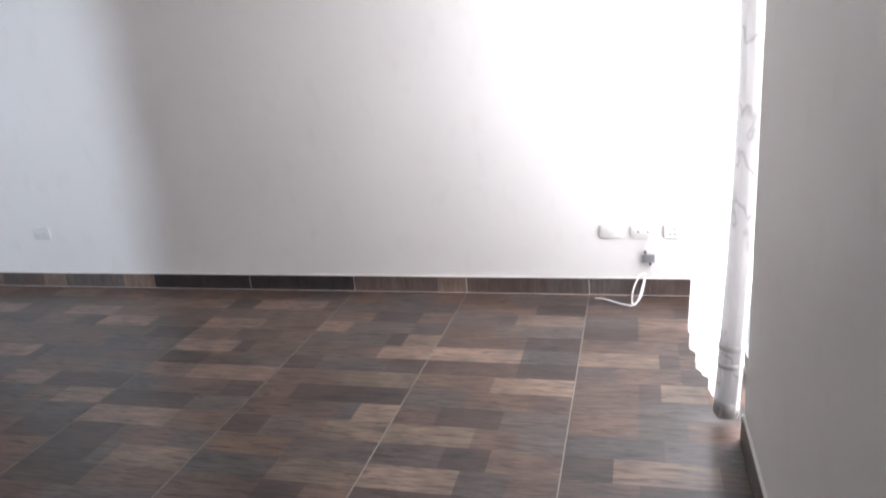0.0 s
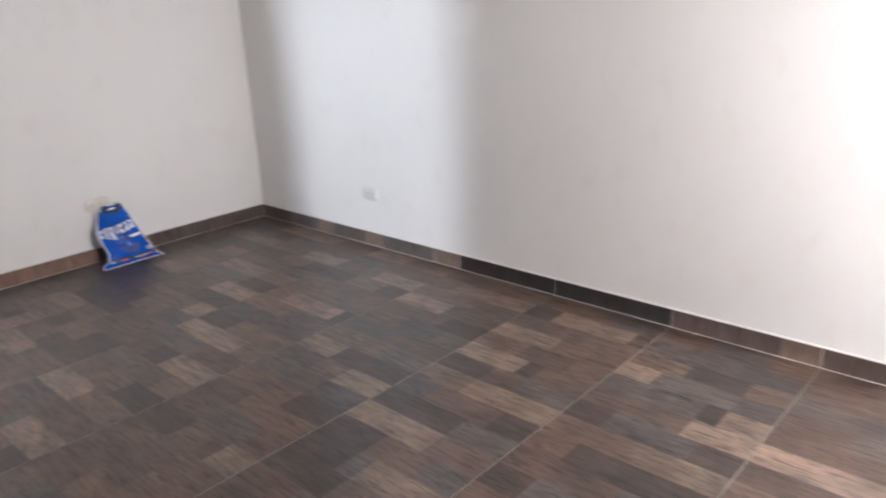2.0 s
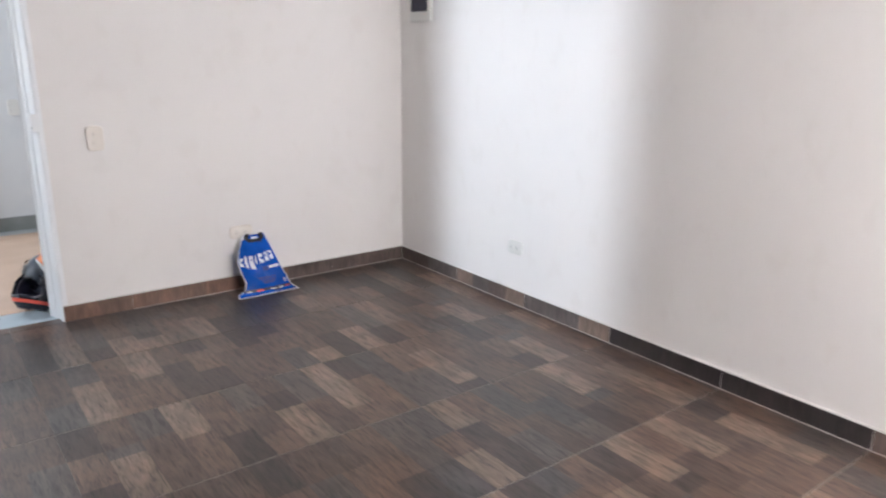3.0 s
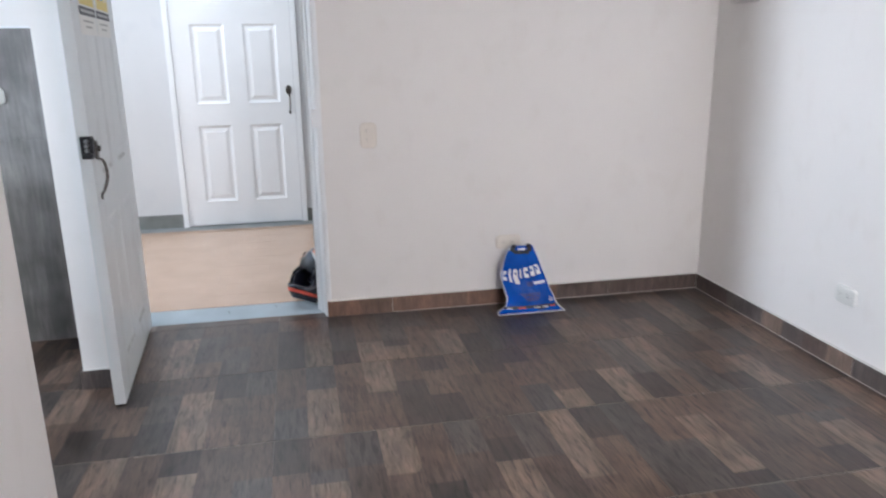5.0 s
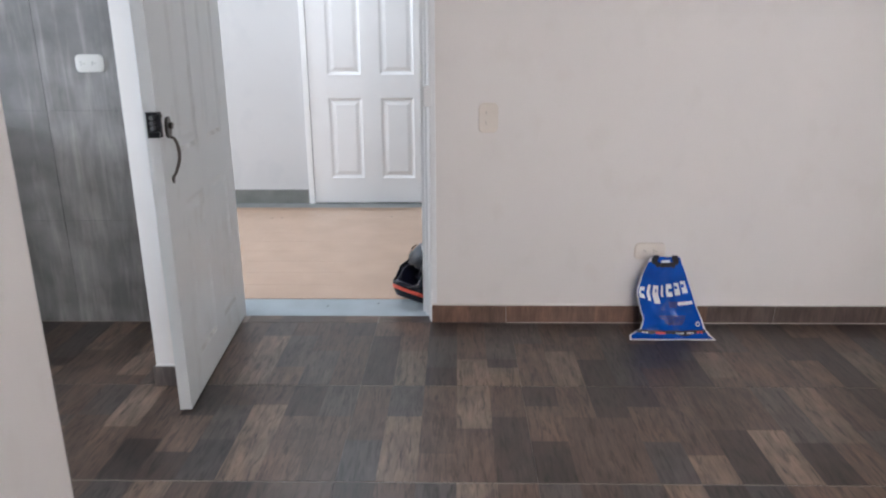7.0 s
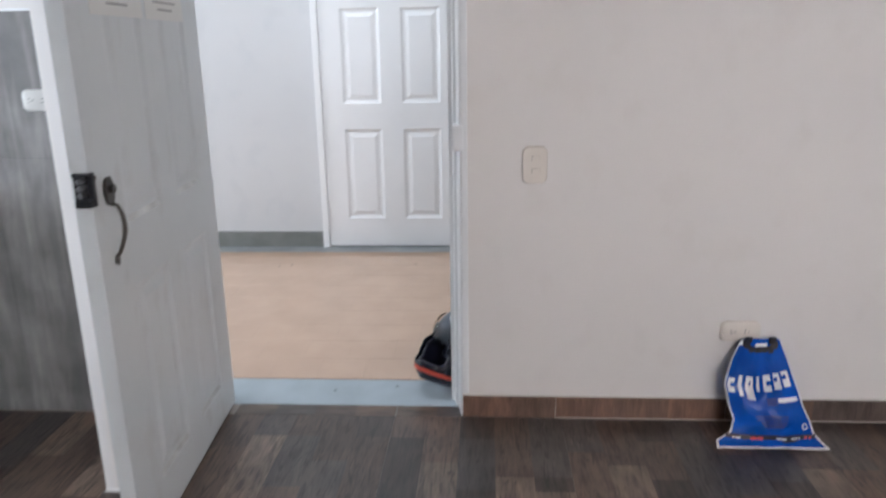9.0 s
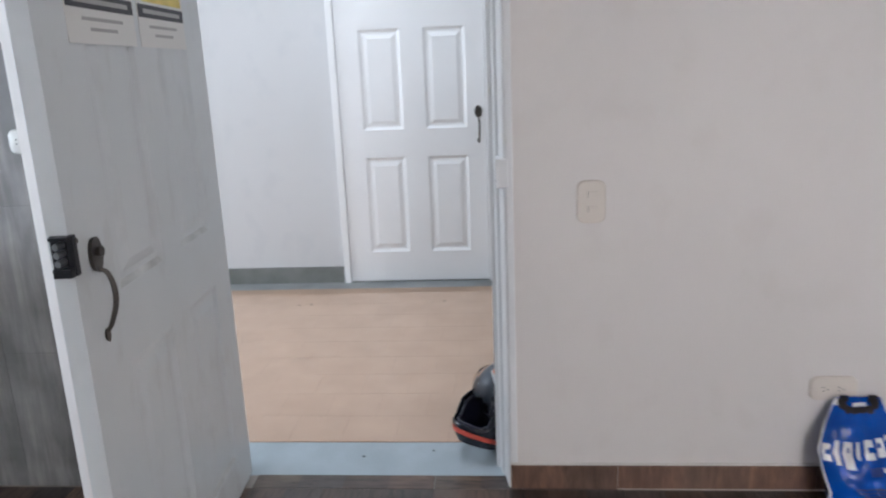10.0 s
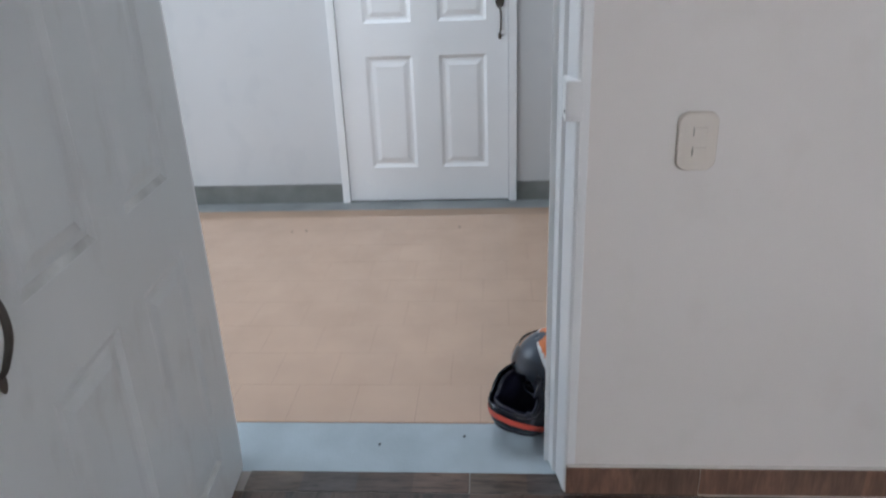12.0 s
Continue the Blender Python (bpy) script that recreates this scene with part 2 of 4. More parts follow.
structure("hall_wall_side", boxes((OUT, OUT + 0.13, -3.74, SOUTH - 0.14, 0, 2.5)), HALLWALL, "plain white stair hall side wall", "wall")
structure("lower_storey", boxes((HALL_X - 0.14, EAST + 0.16, -3.74, NORTH + 0.14, -3.0, -0.125)), CEIL, "plain rendered storey below the flat", "building")
structure("hall_ceiling", boxes((HALL_X - 0.14, -6.0, -3.74, 3.14, 2.5, 2.6), (-5.1, OUT, -3.74, 3.14, 2.5, 2.6), (-6.0, -5.1, -3.74, -0.4, 2.5, 2.6), (-6.0, -5.1, 1.0, 3.14, 2.5, 2.6)), CEIL, "plain white stair hall ceiling with an added roof opening", "ceiling")
structure("hall_floor", boxes((-6.54, -4.665, -3.60, 3.0, -0.1, 0.0003)), HALLJOINT, "worn orange tiled stair hall floor", "floor")
structure("hall_floor_margin", boxes((HALL_X, -6.54, -3.60, 3.0, -0.1, 0.0)), REFLCEMENT, "bare grey cement strip along the hall wall, skirting reflection painted in", "floor")
structure("threshold", boxes((-4.665, WEST - 0.06, -3.60, 3.0, -0.1, -0.001)), CEMENT, "pale grey cement threshold strip at the entry", "threshold")


# ---- openings ----


def six_panel_leaf(name, w, h, t, rows, cols, parent, mat, dep=0.011, grime=None):
    """Panelled door leaf: hinge at x = 0, front at y = 0, with a raised field in each panel."""
    xs = [0.0, *[c for pair in cols for c in pair], w]
    zs = [0.0, *[r for pair in rows for r in pair], h]
    bm = bmesh.new()
    for x0, x1 in zip(xs[0::2], xs[1::2]):
        box(bm, x0, x1, -t, 0, 0, h)
    for z0, z1 in zip(zs[0::2], zs[1::2]):
        for x0, x1 in cols:
            box(bm, x0, x1, -t, 0, z0, z1)
    for x0, x1 in cols:
        for z0, z1 in rows:
            box(bm, x0, x1, -t + dep, -dep, z0, z1)
            # moulding that slopes from the rail down to the panel
            for side in (0, 1):
                y0, y1 = (-0.0005, -dep) if side == 0 else (-t + 0.0005, -t + dep)
                e = 0.016
                o = [bm.verts.new(p) for p in ((x0, y0, z0), (x1, y0, z0), (x1, y0, z1), (x0, y0, z1))]
                i = [bm.verts.new(p) for p in ((x0 + e, y1, z0 + e), (x1 - e, y1, z0 + e), (x1 - e, y1, z1 - e), (x0 + e, y1, z1 - e))]
                for k in range(4):
                    f = bm.faces.new((o[k], o[(k + 1) % 4], i[(k + 1) % 4], i[k]))
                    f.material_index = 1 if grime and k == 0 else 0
    leaf = part(name, bm, mat, parent)
    if grime:
        leaf.data.materials.append(grime)
    for x0, x1 in cols:
        for z0, z1 in rows:
            bm = bmesh.new()
            e, f = 0.028, 0.052
            for y0, y1 in ((-dep - 0.0002, -0.23 * dep), (-t + dep + 0.0002, -t + 0.23 * dep)):
                o = [bm.verts.new(p) for p in ((x0 + e, y0, z0 + e), (x1 - e, y0, z0 + e), (x1 - e, y0, z1 - e), (x0 + e, y0, z1 - e))]
                i = [bm.verts.new(p) for p in ((x0 + f, y1, z0 + f), (x1 - f, y1, z0 + f), (x1 - f, y1, z1 - f), (x0 + f, y1, z1 - f))]
                for k in range(4):
                    bm.faces.new((o[k], o[(k + 1) % 4], i[(k + 1) % 4], i[k]))
                bm.faces.new(i)
            field = part("panel", bm, mat, leaf)
            if grime:
                field.data.materials.append(grime)
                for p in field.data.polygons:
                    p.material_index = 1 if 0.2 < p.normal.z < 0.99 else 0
    return leaf


def pull_handle(parent, x, z, mirror=1):
    """Round escutcheon with a bowed grip below it that ends in a small leaf."""
    h = new("handle")
    h.parent = parent
    h.location = (x, 0, z)
    tagged(h, "dark pewter pull handle with an oval plate")
    bm = bmesh.new()
    cyl(bm, 0.022, 0.009, Matrix.Translation((0, 0.0045, 0)) @ Matrix.Rotation(radians(90), 4, "X") @ Matrix.Diagonal((1, 1.65, 1, 1)), 28, 0.02)
    cyl(bm, 0.011, 0.012, Matrix.Translation((0, 0.013, 0.006)) @ Matrix.Rotation(radians(90), 4, "X"), 18, 0.009)
    part("escutcheon", bm, BRONZE, h, smooth=40)
    bm = bmesh.new()
    pts = curve_points([(0, 0.006, -0.03), (-0.002 * mirror, 0.020, -0.037), (-0.006 * mirror, 0.028, -0.066), (-0.006 * mirror, 0.027, -0.105), (-0.003 * mirror, 0.014, -0.145), (0, 0.006, -0.16)], 6)
    n = len(pts)
    tube(bm, pts, [0.0036 + 0.0022 * math.sin(math.pi * i / (n - 1)) for i in range(n)], 10, vertical=True)
    part("grip", bm, BRONZE, h, smooth=50)
    bm = bmesh.new()
    cyl(bm, 0.0085, 0.006, Matrix.Translation((0, 0.003, -0.168)) @ Matrix.Rotation(radians(90), 4, "X") @ Matrix.Diagonal((1, 1.9, 1, 1)), 18, 0.006)
    part("end_plate", bm, BRONZE, h, smooth=40)
    return h


DOOR_ROWS = ((0.185, 0.775), (0.94, 1.52), (1.675, 1.925))
DOOR_COLS = ((0.135, 0.38), (0.515, 0.76))

# entry door, standing open at a right angle to its wall
HX, HY, FX, FY = -4.452, 0.337, -3.572, 0.394
door_angle = math.degrees(math.atan2(FY - HY, FX - HX))
door_w = math.hypot(FX - HX, FY - HY)
entry = thing("door_1", "white six-panel entry door standing open", "door", pose(HX, HY, 0.008, 0, 0, door_angle), kind="structure")
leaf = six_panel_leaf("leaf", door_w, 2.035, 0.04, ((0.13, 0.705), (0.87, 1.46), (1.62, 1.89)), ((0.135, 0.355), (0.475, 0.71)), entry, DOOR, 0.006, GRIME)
pull_handle(leaf, door_w - 0.080, 0.97, 1)
# rim lock whose four bolts stand out past the door's edge
lock = new("rim_lock")
lock.parent = leaf
lock.location = (door_w + 0.006, 0, 0.992)
lock.scale = (0.74, 0.8, 0.88)
tagged(lock, "black rim lock with four round bolts")
bm = bmesh.new()
box(bm, -0.012, 0.0095, 0.0005, 0.017, -0.046, 0.042, bevel=0.003)
box(bm, 0.0005, 0.0095, -0.036, 0.0, -0.046, 0.042, bevel=0.002)
box(bm, 0.0095, 0.030, -0.03, 0.014, -0.046, -0.026, bevel=0.002)
box(bm, 0.0095, 0.030, -0.03, 0.014, 0.034, 0.042, bevel=0.002)
part("lock_body", bm, BLACKMETAL, lock)
for k in range(3):
    bm = bmesh.new()
    cyl(bm, 0.0075, 0.036, Matrix.Translation((0.025, -0.008, -0.012 + 0.018 * k)) @ Matrix.Rotation(radians(90), 4, "Y"), 16)
    part("bolt", bm, solid("bolt_steel", (0.35, 0.36, 0.38), 0.3, 0.9), lock, smooth=40)
bm = bmesh.new()
cyl(bm, 0.006, 0.003, Matrix.Translation((-0.008, 0.0182, 0.028)) @ Matrix.Rotation(radians(90), 4, "X"), 14)
part("screw", bm, BRONZE, lock)

# steel frame of the entry door
frame_1 = thing("door_frame", "white enamelled steel door frame of the entry", "door frame", kind="structure")
for y, s in ((D1, 1), (D0, -1)):
    bm = bmesh.new()
    profile = ((-0.136, 0.0), (-0.136, -0.045), (-0.119, -0.046), (-0.113, -0.034), (-0.076, -0.027), (-0.070, -0.018), (-0.004, -0.007), (0.004, -0.004), (0.006, 0.0))
    reach = 1.0 if s == 1 else 0.25          # the leaf closes over the hinge side
    low_ring = [bm.verts.new((WEST + px, y + s * reach * py, 0.0)) for px, py in profile]
    top_ring = [bm.verts.new((WEST + px, y + s * reach * py, DTOP)) for px, py in profile]
    for k in range(len(profile)):
        k2 = (k + 1) % len(profile)
        bm.faces.new((low_ring[k], low_ring[k2], top_ring[k2], top_ring[k]))
    bm.faces.new(low_ring)
    bm.faces.new(top_ring)
    lip = sorted((y + s * 0.0005, y + s * 0.022))
    box(bm, WEST + 0.0005, WEST + 0.009, *lip, 0.09, DTOP, bevel=0.003)
    part("jamb", bm, FRAME, frame_1)
part("head", boxes((WEST - 0.136, WEST + 0.006, D0, D1, DTOP - 0.014, DTOP - 0.0005), bevel=0.003), FRAME, frame_1)
bm = boxes((WEST - 0.060, WEST + 0.010, D1 - 0.028, D1 + 0.010, 0.965, 1.049), bevel=0.004)
keeper = part("lock_keeper", bm, FRAME, frame_1, "white painted lock keeper box")
part("keeper_hole", boxes((WEST - 0.012, WEST + 0.0045, D1 - 0.0288, D1 - 0.025, 0.982, 0.988)), DARK, keeper)

# closed door across the hall
FD0, FD1 = 0.245, 1.112
far_door = thing("door_2", "closed white six-panel door across the stair hall", "door", pose(HALL_X - 0.024, FD0, 0.012, 0, 0, 90), kind="structure")
six = six_panel_leaf("leaf", FD1 - FD0, 2.03, 0.04, DOOR_ROWS, DOOR_COLS, far_door, FRAME)
far_pull = pull_handle(six, FD1 - FD0 - 0.04, 1.03, 1)
far_pull.matrix_local = pose(FD1 - FD0 - 0.04, -0.04, 1.03, 0, 0, 180)
far_frame = thing("door_frame", "narrow white frame round the hall door", "door frame", kind="structure")
for a, b in ((FD0 - 0.045, FD0 - 0.003), (FD1 + 0.003, FD1 + 0.045)):
    part("jamb", boxes((HALL_X, HALL_X + 0.03, a, b, 0, 2.09), bevel=0.003), FRAME, far_frame)
part("head", boxes((HALL_X, HALL_X + 0.03, FD0 - 0.003, FD1 + 0.003, 2.047, 2.09), bevel=0.003), FRAME, far_frame)

# balcony door, its glass and its frame
ALU = solid("aluminium", (0.55, 0.56, 0.57), 0.35, 0.8)
GLASS, _n, _l, _b = material("clear_glass", 0.02, 0, (0.97, 0.99, 0.98))
_b.inputs["Transmission Weight"].default_value = 1.0
_b.inputs["IOR"].default_value = 1.45
W0, W1, WTOP = 2.078, NORTH, 2.15
balcony = thing("window_1", "aluminium sliding balcony door with clear glass", "window", kind="structure")
part("window_frame", boxes((EAST + 0.07, EAST + 0.12, W0, W0 + 0.04, 0, WTOP), (EAST + 0.07, EAST + 0.12, W1 - 0.04, W1, 0, WTOP), (EAST + 0.07, EAST + 0.12, W0 + 0.04, W1 - 0.04, 0, 0.05), (EAST + 0.07, EAST + 0.12, W0 + 0.04, W1 - 0.04, WTOP - 0.05, WTOP), (EAST + 0.075, EAST + 0.115, 2.66, 2.71, 0.05, WTOP - 0.05)), ALU, balcony)
for a, b in ((W0 + 0.04, 2.66), (2.71, W1 - 0.04)):
    g = part("pane", boxes((EAST + 0.092, EAST + 0.098, a, b, 0.05, WTOP - 0.05)), GLASS, balcony)
    g.visible_shadow = False
kitchen_window = thing("window_2", "small aluminium kitchen window", "window", kind="structure")
part("window_frame", boxes((-3.40, -3.38, SOUTH - 0.09, SOUTH - 0.05, 0.95, 2.05), (-3.02, -3.00, SOUTH - 0.09, SOUTH - 0.05, 0.95, 2.05), (-3.38, -3.02, SOUTH - 0.09, SOUTH - 0.05, 0.95, 0.98), (-3.38, -3.02, SOUTH - 0.09, SOUTH - 0.05, 2.02, 2.05)), ALU, kitchen_window)
g = part("pane", boxes((-3.38, -3.02, SOUTH - 0.073, SOUTH - 0.067, 0.98, 2.02)), GLASS, kitchen_window)
g.visible_shadow = False

# Opaque cover, added to keep the sun out of the added roof opening
roof_cover = thing("sun_cover", "opaque cover added over the hall's roof opening to keep the sun out", "roof light", kind="structure")
SUNBLOCK, _n, _l, _b = material("opaque_sun_block", 0.4, 0, (0.8, 0.82, 0.83))
part("pane", boxes((-6.04, -5.06, -0.44, 1.04, 2.602, 2.63), bevel=0.006), SUNBLOCK, roof_cover)

# outside: balcony slab, ground, a house across the street
structure("balcony_slab", boxes((EAST + 0.16, EAST + 1.2, 1.2, 4.2, -0.16, -0.02)), CEMENT, "grey cement balcony slab", "balcony")
structure("ground", boxes((-300, 300, -300, 300, -3.2, -3.0)), paint("street", (0.12, 0.115, 0.11), 0.9, 0.2), "grey street ground far below", "ground")
facade = thing("house", "pale yellow rendered house across the street", "house", kind="")
part("wall", boxes((10, 18, 2, 22, -3.0, 6.0)), paint("yellow_render", (0.62, 0.52, 0.30), 0.8, 0.08), facade)
part("roof", boxes((9.7, 18.3, 1.7, 22.3, 6.0, 6.2)), CEMENT, facade)
for k in range(4):
    for z in (-1.6, 1.3):
        part("window", boxes((9.95, 10.02, 4 + 4.2 * k, 5.6 + 4.2 * k, z, z + 1.3)), DARK, facade)

# ---- curtains ----


def fabric(name, colour, through_share, clear, pattern):
    m = bpy.data.materials.new(name)
    m.use_nodes = True
    n, l = m.node_tree.nodes, m.node_tree.links
    n.remove(n["Principled BSDF"])
    out = n["Material Output"]
    d, t, c = n.new("ShaderNodeBsdfDiffuse"), n.new("ShaderNodeBsdfTranslucent"), n.new("ShaderNodeBsdfTransparent")
    m1, m2 = n.new("ShaderNodeMixShader"), n.new("ShaderNodeMixShader")
    m1.inputs[0].default_value, m2.inputs[0].default_value = through_share, clear
    l.new(d.outputs[0], m1.inputs[1])
    l.new(t.outputs[0], m1.inputs[2])
    l.new(m1.outputs[0], m2.inputs[1])
    l.new(c.outputs[0], m2.inputs[2])
    l.new(m2.outputs[0], out.inputs["Surface"])
    if pattern:
        # drawn twigs: thin dark contour lines of a warped noise
        a = noise_node(n, l, 5.5, 3, (1, 1, 0.55))
        sub = n.new("ShaderNodeMath")
        sub.operation = "SUBTRACT"
        sub.inputs[1].default_value = 0.5
        ab = n.new("ShaderNodeMath")
        ab.operation = "ABSOLUTE"
        l.new(a.outputs["Fac"], sub.inputs[0])
        l.new(sub.outputs[0], ab.inputs[0])
        r = ramp(n, l, ab.outputs[0], ((0.0, tuple(v * 0.70 for v in colour)), (0.006, tuple(v * 0.86 for v in colour)), (0.014, colour)))
        for s in (d, t):
            l.new(r.outputs["Color"], s.inputs["Color"])
    else:
        for s in (d, t):
            s.inputs["Color"].default_value = (*colour, 1)
    return m


SHEER = fabric("white_sheer", (0.95, 0.95, 0.95), 0.80, 0.36, False)
PRINTED = fabric("printed_curtain", (0.80, 0.79, 0.785), 0.30, 0.0, True)


def wavy_sheet(name, mat, y0, y1, z0, z1, x, depth, waves, parent, sag=0.0, ny=140, nz=26, billow=0.0):
    vs, fs = [], []
    for k in range(nz + 1):
        v = k / nz
        for i in range(ny + 1):
            u = i / ny
            y = y0 + (y1 - y0) * u
            a = math.tau * waves * u
            amp = depth * (0.65 + 0.35 * (1 - v))
            dx = amp * math.sin(a + 0.5 * math.sin(2.3 * a)) + 0.25 * amp * math.sin(0.37 * a + 4 * v)
            z = z0 + (z1 - z0) * v + (1 - v) ** 8 * sag * math.sin(math.pi * u)
            dx -= billow * math.sin(math.pi * u) ** 1.5 * (1 - v) ** 2
            vs.append((x + dx, y + 0.3 * amp * math.cos(a), z))
    for k in range(nz):
        for i in range(ny):
            p = k * (ny + 1) + i
            fs.append((p, p + 1, p + ny + 2, p + ny + 1))
    me = bpy.data.meshes.new(name)
    me.from_pydata(vs, [], fs)
    me.materials.append(mat)
    for p in me.polygons:
        p.use_smooth = True
    ob = new(name, me)
    ob.parent = parent
    so = ob.modifiers.new("thickness", "SOLIDIFY")
    so.thickness = 0.0012
    return ob


sheer = thing("sheer_curtain", "thin white sheer curtain drawn across the balcony door", "curtain")
wavy_sheet("sheer", SHEER, 2.22, NORTH - 0.02, 0.012, 2.22, 0.312, 0.012, 6, sheer, billow=0.055)
bunch = thing("curtain", "pale printed curtain rolled into a narrow hanging column", "curtain")
CX, CY = 0.320, 2.150
# the cloth is wound in soft flat folds, a little looser towards the hem
bm = bmesh.new()
rings = []
for k in range(41):
    v = k / 40
    z = 0.045 + 2.165 * v
    ring = []
    for i in range(72):
        a = math.tau * i / 72
        r = 1 + 0.035 * math.sin(5 * a + 0.8 * math.sin(3 * v)) + 0.02 * math.sin(11 * a + 2 * v)
        s = 1.0 - 0.07 * math.sin(math.pi * min(1, v * 1.3)) + 0.02 * math.sin(9 * v)
        ring.append(bm.verts.new((CX + 0.030 * math.sin(math.pi * v) + 0.037 * r * s * math.cos(a) + 0.003 * math.sin(4 * v), CY + 0.043 * r * s * math.sin(a), z)))
    rings.append(ring)
for p, q in zip(rings, rings[1:]):
    for i in range(72):
        bm.faces.new((p[i], p[(i + 1) % 72], q[(i + 1) % 72], q[i]))
bm.faces.new(rings[0])
bm.faces.new(rings[-1])
fold = part("gathered_folds", bm, PRINTED, bunch, smooth=40)
HEM = solid("hem_band_cloth", (0.60, 0.58, 0.56), 0.8)
PALEBAND = solid("pale_band_cloth", (0.80, 0.79, 0.78), 0.8)
for z0, z1, cloth in ((0.052, 0.100, HEM), (0.215, 0.235, PALEBAND), (0.275, 0.295, PALEBAND)):
    bm = bmesh.new()
    bow = CX + 0.030 * math.sin(math.pi * ((z0 + z1) / 2 - 0.045) / 2.165)
    loops = [[bm.verts.new((bow + 0.0385 * math.cos(math.tau * i / 48), CY + 0.0445 * math.sin(math.tau * i / 48), z)) for i in range(48)] for z in (z0, z1)]
    for i in range(48):
        bm.faces.new((loops[0][i], loops[0][(i + 1) % 48], loops[1][(i + 1) % 48], loops[1][i]))
    part("hem_band", bm, cloth, fold, smooth=60).modifiers.new("thickness", "SOLIDIFY").thickness = 0.0015
rod = thing("curtain_rod", "white curtain rod above the balcony door", "curtain rod")
bm = bmesh.new()
tube(bm, [(0.318, 2.08, 2.235), (0.318, NORTH - 0.005, 2.235)], 0.011, 14)
part("rod", bm, FRAME, rod, smooth=50)
part("bracket", boxes((0.318, EAST, 2.06, 2.12, 2.228, 2.243)), FRAME, rod)

# ---- skirting ----


def tint_mesh(name, verts_boxes, mat):
    """Joined boxes, each with its own tint."""
    bm = bmesh.new()
    lay = bm.loops.layers.float_color.new("tint")
    for dims, c in verts_boxes:
        r = box(bm, *dims)
        for f in {f for v in r["verts"] for f in v.link_faces}:
            for lo in f.loops:
                lo[lay] = (*c, 1)
    return mesh(name, bm, mat)


SK_H, SK_T = 0.081, 0.011
UMBER = (0.165, 0.098, 0.072)
BROWN, WARM, GREYB, NIGHT, TAN = (0.112, 0.080, 0.070), (0.20, 0.112, 0.080), (0.118, 0.096, 0.090), (0.042, 0.034, 0.034), (0.21, 0.150, 0.120)


def skirt(parent, dims, tints, axis):
    """One skirting tile, printed in up to three lengths."""
    x0, x1, y0, y1 = dims
    n = len(tints)
    rows = []
    for k, c in enumerate(tints):
        if axis == "x":
            rows.append(((x0 + (x1 - x0) * k / n, x0 + (x1 - x0) * (k + 1) / n, y0, y1, 0.0005, SK_H), c))
        else:
            rows.append(((x0, x1, y0 + (y1 - y0) * k / n, y0 + (y1 - y0) * (k + 1) / n, 0.0005, SK_H), c))
    ob = new("skirting_tile", tint_mesh("skirting_tile", rows, SKIRT))
    ob.parent = parent
    return ob


CAULK = paint("pale_caulk", (0.72, 0.70, 0.67), 0.7, 0.05)
bb_n = tagged(part("baseboard", boxes((WEST, 0.29, NORTH - SK_T + 0.002, NORTH - 0.0008, 0.0, SK_H + 0.005)), CAULK), "skirting of wood-look tiles with a pale caulk line", "baseboard", kind="structure")
gxs = [-0.17 - 0.6 * k for k in range(-1, 8)]
north_tints = {0: (GREYB, BROWN), 1: (BROWN, BROWN, GREYB), 2: (BROWN, BROWN, BROWN, TAN), 3: (NIGHT,), 4: (NIGHT,), 5: (GREYB, GREYB, TAN), 6: (TAN, GREYB, BROWN, TAN), 7: (BROWN, GREYB)}
for k in range(8):
    x1, x0 = gxs[k] - 0.0015, gxs[k + 1] + 0.0015
    x1, x0 = min(x1, 0.29), max(x0, WEST + SK_T)
    if x1 - x0 > 0.02:
        skirt(bb_n, (x0, x1, NORTH - SK_T, NORTH - 0.0005), north_tints[k], "x")
bb_w = tagged(part("baseboard", boxes((WEST + 0.0008, WEST + SK_T - 0.002, D1 + 0.002, NORTH - SK_T, 0.0, SK_H + 0.005)), CAULK), "warm brown skirting of wood-look tiles", "baseboard", kind="structure")
for y0, y1, tints in ((D1 + 0.001, 1.5394, (WARM, UMBER)), (1.5406, 2.1394, (WARM, UMBER, WARM)), (2.1406, 2.7394, (UMBER, BROWN)), (2.7408, NORTH - 0.001, (BROWN, BROWN))):
    skirt(bb_w, (WEST + 0.0005, WEST + SK_T, y0, y1), tints, "y")
bb_s = tagged(part("baseboard", boxes((-3.7645, -3.765 + SK_T - 0.003, 0.20, 0.305, SK_H - 0.001, SK_H + 0.005)), CAULK), "short wood-look skirting at the wall end", "baseboard", kind="structure")
skirt(bb_s, (-3.7645, -3.765 + SK_T, 0.19, 0.305), (GREYB,), "y")
bb_e = tagged(part("baseboard", boxes((EAST - SK_T + 0.003, EAST - 0.0005, SOUTH, 2.076, SK_H - 0.001, SK_H + 0.005)), CAULK), "wood-look skirting along the wall by the balcony", "baseboard", kind="structure")
for k in range(-1, 7):
    y1, y0 = min(2.16 - 0.6 * k - 0.0015, 2.076), max(2.16 - 0.6 * (k + 1) + 0.0015, SOUTH)
    if y1 - y0 > 0.02:
        skirt(bb_e, (EAST - SK_T, EAST - 0.0005, y0, y1), (BROWN, GREYB), "y")
JOINT = paint("pale_floor_joint", (0.52, 0.47, 0.43), 0.8, 0.12)
part("floor_joint", boxes((WEST + SK_T + 0.004, 0.288, NORTH - SK_T - 0.0035, NORTH - SK_T - 0.0003, -0.001, 0.0022)), JOINT, bb_n)
